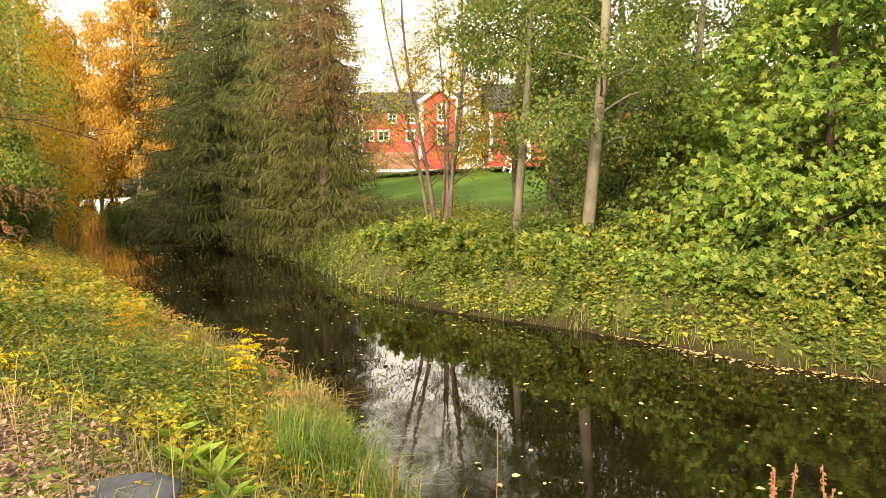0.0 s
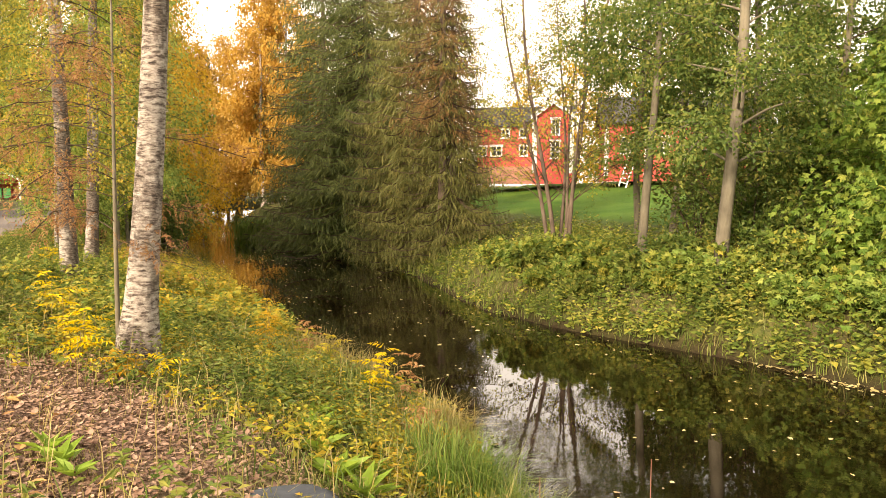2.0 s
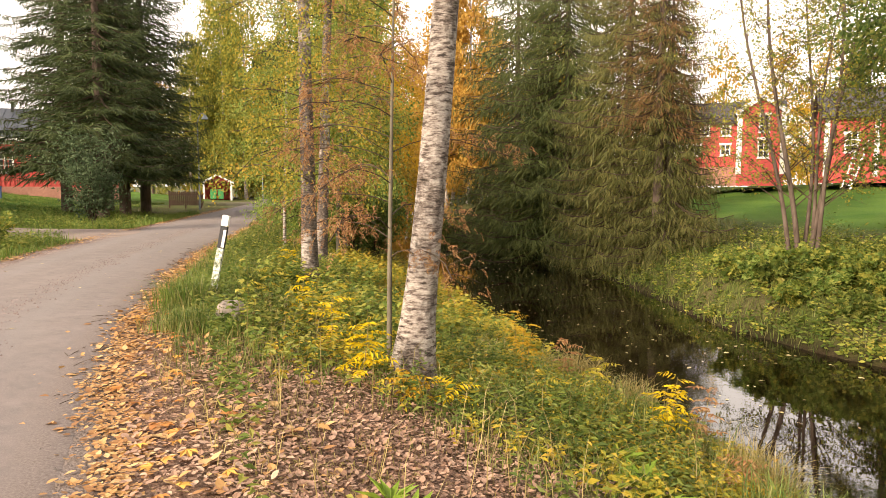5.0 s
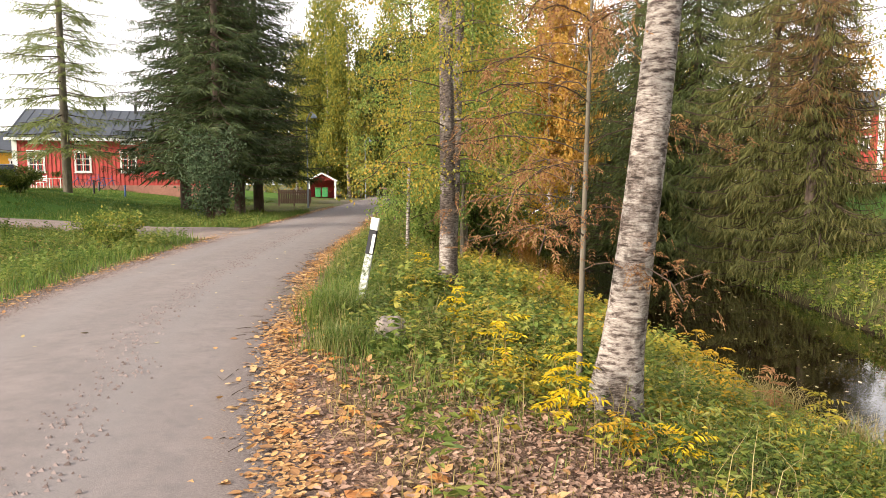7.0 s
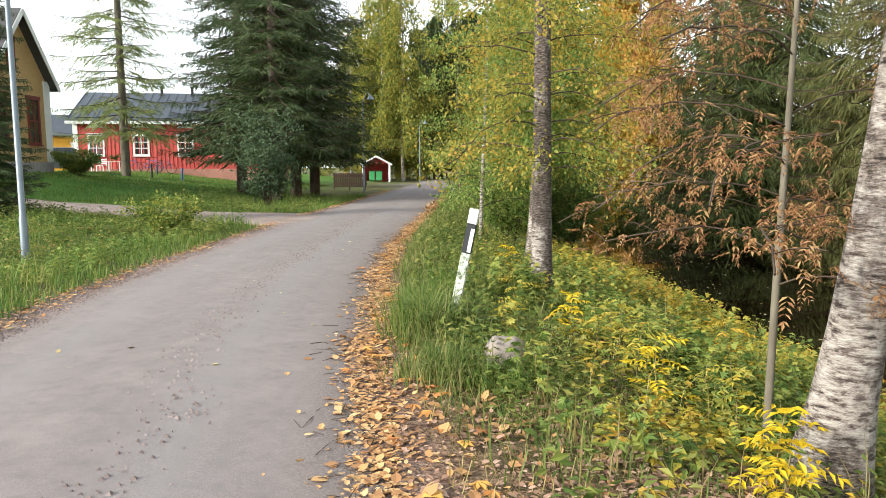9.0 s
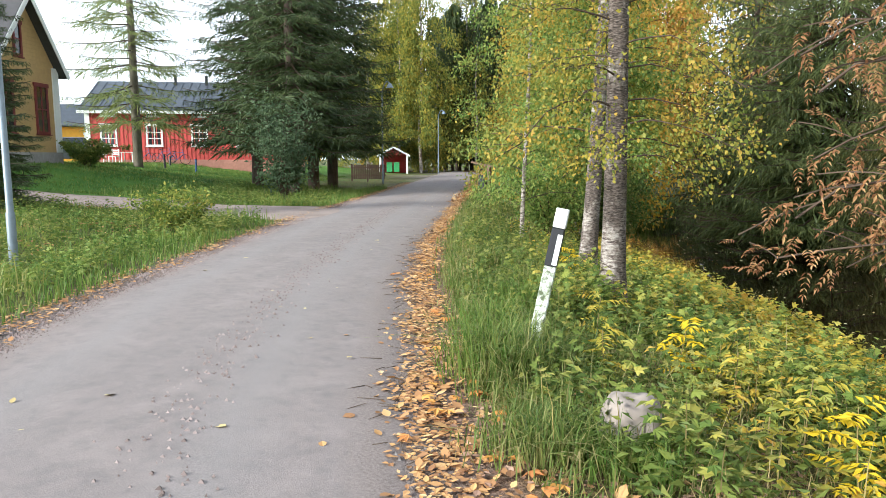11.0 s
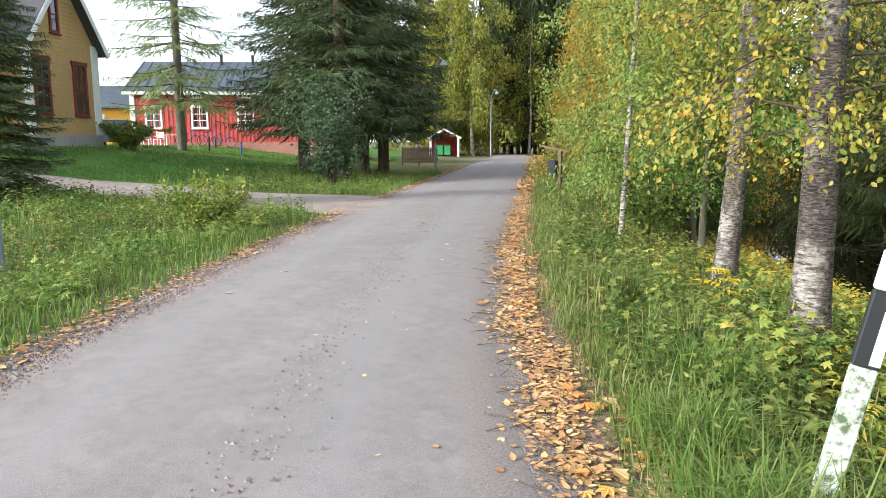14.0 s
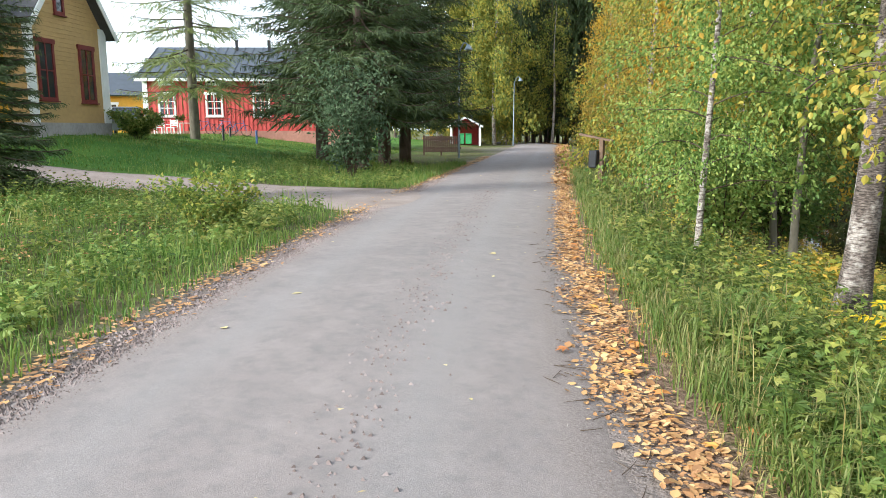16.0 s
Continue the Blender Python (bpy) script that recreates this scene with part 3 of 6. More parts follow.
def on_twigs(lines, n, scatter, r):
    """Points and outward directions spread over twig lines."""
    P = np.stack([q for q, _ in lines])
    L = np.linalg.norm(P[:, -1] - P[:, 0], axis=1)
    i = r.choice(len(P), n, p=L / L.sum())
    u = r.uniform(0.1, 1.05, n) * (P.shape[1] - 1)
    j = np.clip(u.astype(int), 0, P.shape[1] - 2)
    a, b = P[i, j], P[i, j + 1]
    p = a + (b - a) * (u - j)[:, None] + r.normal(0, scatter, (n, 3))
    return p, unit(b - a)


def stuff_part(name, shape, material, parent):
    return tagged(part(name, shape, material, parent), kind="stuff")


def fronds(p, d, length, r, pairs=5, slim=0.34, flat=0.7):
    """Feathered leaves: pairs of leaflets on a bent rib."""
    n = len(p)
    d = unit(d)
    up = np.array([0, 0, 1.0])
    side = unit(np.cross(d, up + r.normal(0, 0.25, (n, 3))))
    length = np.broadcast_to(length, n)
    P, D, S = [], [], []
    for k in range(pairs):
        u = (k + 0.8) / (pairs + 0.3)
        q = p + d * (length * u)[:, None] - up * (length * 0.35 * u * u)[:, None]
        for s in (-1, 1):
            P.append(q)
            D.append(side * s + d * 0.45 - up * (0.25 + 0.3 * u) + r.normal(0, 0.12, (n, 3)))
            S.append(length * 0.42 * (1 - 0.35 * u))
    P.append(p + d * (length * 0.92)[:, None] - up * (length * 0.32)[:, None])
    D.append(d - up * 0.5)
    S.append(length * 0.36)
    P, D, S = np.concatenate(P), np.concatenate(D), np.concatenate(S)
    return leaves(P, D, S, S * slim, r, flat=flat)


def broadleaf(name, at, label, category, H=12, r0=0.14, base_h=2.0, spread=2.6, limbs=26, leaf_n=6000, leaf=0.07, m_bark=None, m_leaf=None, seed=1,
              group="", scatter=0.12, lobes=False, hang=0.5, turn=0.0, slim=0.7, sides=10, split=False, feather=False, m_limb=None, rounded=False, **kw):
    """A broadleaf tree: trunk, limbs, twigs, foliage."""
    r = np.random.default_rng(seed)
    (trunk, rad), lb, tw = tree_body(H, r0, base_h, spread, limbs, r, **kw)
    ob = thing(name, at, label, category, group, turn)
    m_limb = m_limb or M_TWIG
    part("trunk", np_mesh("trunk", *tubes([(trunk, rad)], sides), m_bark, True), m_bark, ob)
    if split:
        for line in lb:
            part("limb", np_mesh("limb", *tubes([line], 6), m_limb, True), m_limb, ob)
    else:
        stuff_part("branchwork", np_mesh("branchwork", *tubes(lb, 5), m_limb, True), m_limb, ob)
    stuff_part("twig_growth", np_mesh("twig_growth", *tubes(tw, 3), m_limb), m_limb, ob)
    if leaf_n:
        p, d = on_twigs(tw + [(q[4:8], s) for q, s in lb], leaf_n, scatter, r)
        d = unit(d * 0.5 + r.normal(0, 0.6, (leaf_n, 3)) - np.array([0, 0, hang]))
        size = leaf * r.uniform(0.6, 1.25, leaf_n)
        v = lobed(p, d, size, r) if lobes else fronds(p, d, size, r, 5) if feather else (round_leaves if rounded else leaves)(p, d, size, size * slim, r)
        stuff_part("foliage", np_mesh("foliage", *v, m_leaf), m_leaf, ob)
    return ob


def spruce(name, at, label, H=16, R=2.8, base_h=0.6, r0=0.2, whorls=30, per=6, sprays=80, m_needle=None, seed=1, droop=0.45, group="", hang=0.9, size=0.30, turn=0.0, power=0.75, category="spruce tree", m_bark=None, thin=0.15, crowd=1.0, least=4, knots=1):
    """A conifer: trunk, drooping boughs, sprays of needles."""
    r = np.random.default_rng(seed)
    ob = thing(name, at, label, category, group, turn)
    z = np.linspace(-0.3, H, 14)
    part("trunk", np_mesh("trunk", *tubes([(np.column_stack([0 * z, 0 * z, z]), np.maximum(r0 * (1 - z / H * 0.96), 0.01))], 9), m_bark or M_SPRUCE_BARK, True), m_bark or M_SPRUCE_BARK, ob)
    lines, P, D, S = [], [], [], []
    up = np.array([0, 0, 1.0])
    for i in range(whorls):
        u = ((i + 0.5) / whorls) ** crowd
        for j in range(per):
            z0 = base_h + (H - base_h) * (u + r.uniform(-0.5, 0.5) / whorls)
            az = j * 6.283 / per + i * 1.1 + r.uniform(-0.4, 0.4)
            L = R * max(0.05, 1 - z0 / H) ** power * r.uniform(0.6, 1.15)
            out = np.array([np.cos(az), np.sin(az), 0])
            t = np.linspace(0, 1, 7)[:, None]
            pts = up * z0 + out * L * t + up * L * (-droop * t + 0.6 * droop * t ** 3 + 0.05 * r.normal() * t)
            lines.append((pts[::knots], (0.010 + 0.026 * L / 3 * (1 - t[:, 0] * 0.9))[::knots]))
            # side shoots, each a short row of sprays
            m = max(least, int(sprays * L / R / 6))
            k = np.linspace(0.18, 0.98, m) * 6 + r.uniform(-0.2, 0.2, m)
            k = np.clip(k, 0, 5.999)
            a = k.astype(int)
            p = pts[a] + (pts[a + 1] - pts[a]) * (k - a)[:, None]
            for s in (-1, 1):
                side = np.array([-out[1], out[0], 0]) * s
                reach = (0.34 * L * (1.12 - k / 6) + 0.12) * r.uniform(0.6, 1.2, m)
                d0 = unit(side * 0.8 + out * 0.65 + r.normal(0, 0.12, (m, 3)))
                for c in range(3):
                    v = (c + 0.2) / 3
                    q = p + d0 * (reach * v)[:, None] - up * (hang * 0.55 * reach * v * v)[:, None]
                    P.append(q)
                    D.append(d0 - up * (hang * (0.25 + 0.8 * v)) + r.normal(0, 0.18, (m, 3)))
                    S.append(np.maximum(reach * 0.6, size * 0.5) * r.uniform(0.7, 1.2, m))
                    P.append(q)
                    D.append(d0 * 0.35 + side * r.normal(0, 0.3, (m, 1)) - up * (0.5 + hang * r.uniform(0.3, 1.0, (m, 1))))
                    S.append(size * r.uniform(0.5, 1.15, m))
    P, D, S = np.concatenate(P), np.concatenate(D), np.concatenate(S)
    stuff_part("branchwork", np_mesh("branchwork", *tubes(lines, 3), M_TWIG), M_TWIG, ob)
    stuff_part("needles", np_mesh("needles", *leaves(P, D, S, np.minimum(S * thin * 1.6, size * 0.3), r, flat=0.4), m_needle), m_needle, ob)
    return ob


def bush(name, at, label, category, H=1.6, R=1.0, stems=12, leaf_n=3000, leaf=0.08, m_leaf=None, seed=1, group="", slim=0.6, lobes=False, feather=False, m_stem=None):
    """A many-stemmed bush with leaves all over."""
    r = np.random.default_rng(seed)
    ob = thing(name, at, label, category, group)
    lines, tw = [], []
    for i in range(stems):
        az = i * 2.4 + r.uniform(-0.5, 0.5)
        L = H * r.uniform(0.7, 1.1)
        tilt = R / H * r.uniform(0.2, 1.0)
        out = np.array([np.cos(az), np.sin(az), 0])
        t = np.linspace(0, 1, 6)[:, None]
        pts = out * 0.08 + out * L * tilt * t ** 1.3 + np.array([0, 0, L]) * (t - 0.12 * tilt * t * t) + np.cumsum(r.normal(0, 0.02 * L, (6, 3)), 0) * t
        pts[0, 2] = -0.15
        lines.append((pts, 0.012 * H / 1.6 * (1 - t[:, 0] * 0.85)))
        for _ in range(7):
            k = r.uniform(1, 4.9)
            j = int(k)
            q0 = pts[j] + (pts[j + 1] - pts[j]) * (k - j)
            o2 = unit(np.array([r.normal(), r.normal(), r.uniform(-0.1, 0.7)]))
            s = np.linspace(0, 1, 4)[:, None]
            tw.append((q0 + o2 * L * 0.3 * r.uniform(0.5, 1.1) * s, np.full(4, 0.003)))
    m_stem = m_stem or M_TWIG
    stuff_part("stem_growth", np_mesh("stem_growth", *join(tubes(lines, 4), tubes([(q[::3], w[::3]) for q, w in tw], 3)), m_stem), m_stem, ob)
    p, d = on_twigs(tw, leaf_n, 0.06 * H, r)
    p[:, 2] = np.abs(p[:, 2])
    d = unit(d * 0.6 + r.normal(0, 0.6, (leaf_n, 3)) + np.array([0, 0, -0.15]))
    size = leaf * r.uniform(0.6, 1.25, leaf_n)
    v = lobed(p, d, size, r) if lobes else fronds(p, d, size, r, 4) if feather else leaves(p, d, size, size * slim, r)
    stuff_part("foliage", np_mesh("foliage", *v, m_leaf), m_leaf, ob)
    return ob


def at(x, y, dz=0.0):
    return (x, y, ground(x, y) + dz)


# near bank
BIRCH = (-4.87, 7.10)
broadleaf("birch_tree", at(*BIRCH), "leaning birch with rough white peeling bark beside the worn bank", "birch tree", H=13, r0=0.165, base_h=4.6, spread=2.4, limbs=24, leaf_n=9000, split=True,
          m_bark=M_BIRCH, m_leaf=M_YELLOWGREEN, seed=3, lean=(0.10, 0.01), bend=0.04, flare=0.8, sides=24, hang=0.9)
broadleaf("birch_tree", at(-9.03, 11.6), "birch with dark cracked base and turning leaves on the bank", "birch tree", H=13, r0=0.15, base_h=1.9, spread=1.6, limbs=60, leaf_n=19000, leaf=0.05, rounded=True, split=True, crowd=1.4, limb_r=0.11,
          m_bark=M_BIRCH_DARK, m_leaf=M_TURNING, seed=11, lean=(0.0, 0.0), bend=0.03, sides=18, group="bank birches", hang=0.8, droop=0.55, rise=0.4, scatter=0.14, twigs=8)
broadleaf("birch_tree", at(-10.6, 14.4), "pale birch on the grassy bank above the river", "birch tree", H=13, r0=0.14, base_h=3.3, spread=2.0, limbs=46, leaf_n=13000, leaf=0.055, rounded=True, split=True, crowd=1.3, limb_r=0.12,
          m_bark=M_BIRCH_DARK, m_leaf=M_TURNING, seed=12, lean=(0.05, 0.02), bend=0.06, sides=18, group="bank birches", hang=0.8, droop=0.5, rise=0.4, scatter=0.14, twigs=8)
broadleaf("birch_sapling", at(-12.9, 16.3), "slim young birch with small green and yellow leaves", "birch tree", H=9, r0=0.05, base_h=0.9, spread=1.4, limbs=40, leaf_n=14000, leaf=0.06,
          m_bark=M_BIRCH, m_leaf=M_GREEN_LIGHT, seed=13, bend=0.05, hang=0.7, droop=0.6, crowd=1.2, scatter=0.14, twigs=8)
broadleaf("rowan_tree", at(-5.25, 7.35), "slender rowan with orange-red feathered leaves behind the leaning birch", "rowan tree", H=5.5, r0=0.03, base_h=1.2, spread=1.4, limbs=30, leaf_n=1350, bias=(-0.6, -0.1), leaf=0.10, split=True, feather=True,
          m_bark=M_GREY_BARK, m_leaf=M_ORANGE, seed=5, bend=0.03, scatter=0.07, rise=0.5, droop=0.5, flare=0.2)
for k, (x, y, h) in enumerate([(-11.9, 17.4, 10), (-12.6, 19.0, 10)]):
    broadleaf("bank_tree", at(x, y), "young yellow-leaved tree on the river bank", "tree", H=h, r0=0.06, base_h=2.2, spread=1.5, limbs=34, leaf_n=15000, leaf=0.085, m_bark=M_GREY_BARK, m_leaf=M_GREEN_LIGHT if k == 0 else M_YELLOWGREEN, seed=15 + k,
              group="young bank trees", hang=0.6, droop=0.7, scatter=0.18, crowd=1.2)

# far bank
broadleaf("aspen_tree", at(3.1, 15.1), "grey-barked leaning tree with dull green leaves on the far bank", "tree", H=13, r0=0.15, base_h=2.6, spread=2.8, limbs=34, leaf_n=20000, leaf=0.09, split=True, m_limb=M_GREY_BARK,
          m_bark=M_GREY_BARK, m_leaf=M_GREEN, seed=21, lean=(0.015, 0.0), bend=0.12, flare=0.3, crowd=1.4, scatter=0.18)
for k, (dx, dy, lx, ly, h) in enumerate([(0, 0, -0.1, 0, 11), (0.25, 0.15, 0.05, 0.02, 10.5), (-0.2, 0.2, -0.16, 0.02, 10), (0.4, -0.1, 0.14, 0.0, 10), (0.1, 0.3, 0.0, 0.05, 9), (0.3, 0.35, 0.1, 0.03, 8)]):
    broadleaf("alder_stem", at(-0.2 + dx, 21.6 + dy), "nearly bare alder stem of a clump on the far bank", "alder tree", H=h, r0=0.075 - 0.004 * k, base_h=1.3, spread=2.4, limbs=28, leaf_n=2300, leaf=0.08, split=True, m_limb=M_TWIG,
              m_bark=M_SPRUCE_BARK, m_leaf=M_YELLOWGREEN, seed=30 + k, lean=(lx, ly), bend=0.18, rise=0.9, droop=0.3, group="alder clump", twigs=16, flare=0.2)
for k, (x, y, h, s) in enumerate([(7.0, 13.0, 8.5, 2.6), (9.8, 12.8, 9.5, 3.0), (8.6, 16, 10, 3.0)]):
    broadleaf("maple_tree", at(x, y), "dense leafy maple with fresh green lobed leaves over the bank", "maple tree", H=h, r0=0.10, base_h=0.5, spread=s, limbs=44, leaf_n=13500, leaf=0.145, group="far bank maples",
              m_bark=M_TWIG, m_leaf=M_MAPLE, seed=41 + k, lobes=True, hang=0.6, droop=0.7, twigs=9, scatter=0.2, crowd=1.25)
for k, (x, y, h) in enumerate([(1.9, 17.9, 12), (4.6, 19.5, 13), (6.5, 18.5, 12), (9.5, 20, 13), (13, 17, 13), (3.4, 22.5, 13), (7.5, 24, 12), (12, 24, 13), (16, 12, 11), (17, 18, 13), (20, 10, 12), (10, 29, 13), (16, 27, 13), (2.6, 24.4, 14), (4.6, 27, 14), (5.2, 22.9, 13), (5.2, 33, 15)]):
    broadleaf("grove_tree", at(x, y), "dull green grove tree with a dark trunk behind the far bank", "tree", H=h, r0=0.12, base_h=4.6 if k == 0 else 3.4 if k > 12 else 1.8, spread=2.3, limbs=30, leaf_n=10000 if k < 6 else 6000, leaf=0.115,
              m_bark=M_GREY_BARK, m_leaf=M_GREEN, seed=50 + k, group="far bank grove", bend=0.15, crowd=1.3, scatter=0.2)
for k, (x, y, h) in enumerate([(2.6, 16.8, 1.0), (4.3, 17.4, 3.0), (5.6, 16.4, 3.0), (6.6, 17.8, 3.6), (3.6, 19.4, 3.4), (8.6, 18.2, 3.6), (4.2, 15.9, 1.5), (5.3, 21, 3.8), (11, 17.5, 3.6), (5.0, 14.6, 1.4), (13.6, 13.6, 2.6), (10.3, 10.2, 1.7), (7.2, 11.0, 1.3), (8.5, 10.3, 1.5)]):
    near = k >= 9
    bush("bank_bush", at(x, y), "leafy green bush under the trees of the far bank", "bush", H=h, R=h * 0.75, stems=14, leaf_n=3400, leaf=0.13, m_leaf=M_HERB if near else M_GREEN, seed=120 + k, group="far bank bushes", slim=0.55)
r_s = np.random.default_rng(171)
shore = LINE_F[(LINE_F[:, 1] > 0) & (LINE_F[:, 1] < 40)]
for k in range(36):
    x = -1.8 + 12.0 * (k + r_s.uniform(0, 0.8)) / 36
    y = float(np.interp(-x, -shore[:, 0], shore[:, 1])) + r_s.uniform(0.45, 2.3)
    h = r_s.uniform(0.6, 1.25) * (0.7 + 0.04 * max(0.0, x))
    bush("bank_shrub", at(x, y), "leafy shrub with lobed yellow-green leaves over the far water's edge", "bush", H=h, R=h * 0.85, stems=13, leaf_n=1300, leaf=r_s.uniform(0.09, 0.15), m_leaf=(M_HERB, M_GREEN_LIGHT, M_HERB_GREEN, M_HERB)[k % 4], seed=170 + k, group="far bank shrubs", lobes=True)
spruce("spruce_tree", at(-9.0, 32.6), "large dense spruce with drooping boughs over the water", H=20, R=4.9, base_h=0.1, whorls=54, per=10, sprays=200, m_needle=M_NEEDLE, seed=61, group="far bank spruces", power=0.62, droop=0.5, hang=1.1, crowd=1.45, size=0.28, thin=0.055)
spruce("spruce_tree", at(-13.4, 39.6), "tall dense dark green spruce behind the water's edge", H=21, R=4.9, base_h=0.1, whorls=42, per=9, sprays=80, m_needle=M_NEEDLE, seed=64, group="far bank spruces", power=0.62, droop=0.45, hang=1.0, crowd=1.3, size=0.36, thin=0.08)
spruce("spruce_tree", at(-5.5, 27.0), "olive spruce with hanging branchlets on the far bank", H=17, R=3.0, base_h=0.1, whorls=46, per=9, sprays=170, m_needle=M_NEEDLE_OLIVE, seed=62, group="far bank spruces", power=0.5, droop=0.6, hang=1.5, crowd=1.4, size=0.25, thin=0.055)
spruce("spruce_tree", at(-4.2, 25.0), "half-dead spruce with brown drying needles on the far bank", H=16, R=2.2, base_h=4.4, whorls=32, per=7, sprays=80, size=0.19, thin=0.05, m_needle=M_NEEDLE_DRY, seed=63, group="far bank spruces", power=0.4, droop=0.5, hang=1.5, crowd=1.3)

spruce("spruce_tree", at(-3.9, 25.3), "lower olive spruce with hanging branchlets below the half-dead one", H=10, R=2.3, base_h=0.1, whorls=34, per=8, sprays=130, m_needle=M_NEEDLE_OLIVE, seed=66, group="far bank spruces", power=0.5, droop=0.6, hang=1.5, crowd=1.2, size=0.24, thin=0.055)

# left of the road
lead = spruce("spruce_tree", at(-30.3, 26), "tall dark spruce beside the road in front of the red house", H=22, R=4.1, base_h=2.8, r0=0.3, whorls=42, per=7, sprays=150, m_needle=M_NEEDLE_SHADED, seed=71, group="roadside spruces", power=0.5, thin=0.07, size=0.26, crowd=1.3, hang=0.6)
for x, y, tn in [(-31.6, 28.6, 80), (-32.6, 31, 200), (-34.5, 27.5, 140), (-36.5, 32, 300)]:
    copy_thing(lead, pose(*at(x, y), 0, 0, tn))
bush("grey_bush", at(-27.9, 23.3), "dense grey-green bush at the foot of the roadside spruces", "bush", H=3.7, R=1.6, stems=20, leaf_n=4200, leaf=0.16, m_leaf=M_GREYGREEN, seed=140)
spruce("larch_tree", at(-43.8, 26.6), "thin larch with sparse yellow-green boughs on the lawn", H=27, R=4.4, base_h=2.6, r0=0.27, whorls=30, per=6, sprays=170, m_needle=M_LARCH, seed=81, droop=0.2, hang=0.9, size=0.2, power=0.4, category="larch tree", m_bark=M_GREY_BARK, thin=0.07)
spruce("spruce_tree", at(-25.8, 11.2), "young dark spruce beside the drive by the yellow house", H=10, R=1.7, base_h=0.1, r0=0.12, whorls=40, per=9, sprays=150, m_needle=M_NEEDLE_SHADED, seed=82, power=0.7, droop=0.2, hang=0.35, size=0.13, thin=0.08)
bush("garden_bush", at(-40.0, 21.6), "low sprawling green bush below the yellow house's corner", "bush", H=1.25, R=2.1, stems=22, leaf_n=5000, leaf=0.13, m_leaf=M_HERB_GREEN, seed=141)
bush("ditch_bush", at(-19.4, 12.6), "straggly yellow-green bush in the roadside ditch", "bush", H=1.0, R=1.0, stems=16, leaf_n=2600, leaf=0.09, m_leaf=M_HERB, seed=142)

# along the right of the road and the river
spots = [(-14.1, 21.8), (-16.4, 27.2), (-20.2, 31), (-23, 36), (-26, 41), (-29.5, 46.5), (-34, 54), (-38.0, 62), (-41.5, 70), (-21.5, 33.6), (-14.9, 25.0), (-18.6, 31.0), (-22, 38), (-29, 52), (-17.6, 28), (-21, 35), (-26, 45), (-38.5, 65.5), (-43, 73), (-48.5, 84)]
looks = [(M_YELLOWGREEN, "roadside birch with yellow-green autumn leaves", "birch tree"), (M_YELLOW, "yellow autumn tree between road and river", "birch tree"), (M_GREEN_LIGHT, "green leafy tree beside the road", "tree"), (M_RUST, "russet-leaved tree between road and river", "tree")]
order = [2, 3, 0, 1, 0, 3, 1, 0, 1, 3, 1, 1, 0, 1, 0, 1, 3, 1, 1, 1]
first = {}
for k, (x, y) in enumerate(spots):
    kind = order[k]
    mat, lab, cat = looks[kind]
    if kind not in first:
        first[kind] = broadleaf("roadside_tree", at(x, y), lab, cat, H=13, r0=0.12, base_h=1.6, spread=2.3, limbs=38, leaf_n=10500, leaf=0.115, m_bark=M_BIRCH, m_leaf=mat, seed=90 + kind, group="roadside trees", droop=0.9, hang=0.8, rise=0.4, crowd=1.25, scatter=0.25)
    else:
        copy_thing(first[kind], pose(*at(x, y), 0, 0, k * 67))
looks = [(M_GREEN_LIGHT, "green bush in the undergrowth between road and river"), (M_YELLOWGREEN, "olive-yellow bush in the undergrowth between road and river"), (M_GREEN, "dull green bush in the undergrowth on the bank")]
first = {}
for k, (x, y) in enumerate([(-13.2, 18.3), (-13.7, 20.8), (-12.9, 20.0), (-14.0, 22.7), (-14.6, 24.4), (-13.0, 21.6), (-18.6, 29), (-16.6, 27), (-15.6, 25), (-22, 34), (-19, 32), (-20.5, 34.5), (-25, 39), (-24, 40.5), (-28, 45), (-27.5, 46.5), (-34, 56), (-32, 56.5)]):
    kind = k % 3 if k < 18 else 1
    mat, lab = looks[kind]
    if kind not in first:
        first[kind] = bush("bank_bush", at(x, y), lab, "bush", H=2.2, R=1.5, stems=16, leaf_n=4000, leaf=0.105, m_leaf=mat, seed=150 + kind, group="near bank bushes")
    else:
        copy_thing(first[kind], pose(*at(x, y), 0, 0, k * 71))

gold_bush = bush("golden_bush", at(-18.9, 30.6), "golden-leaved bush hanging over the near bank upstream", "bush", H=3.0, R=2.0, stems=18, leaf_n=4200, leaf=0.14, m_leaf=M_YELLOW, seed=158, group="golden bank bushes")
for k, (x, y) in enumerate([(-20.6, 35.6), (-23.2, 40.4), (-26.6, 46.6), (-30.0, 53), (-33.4, 59), (-37.5, 65.5), (-40.5, 71.2), (-42.5, 80), (-42, 85.5), (-41, 89.5), (-38, 93.5), (-34, 97.5)]):
    copy_thing(gold_bush, pose(*at(x - 1.3, y + 0.3), 0, 0, k * 53))

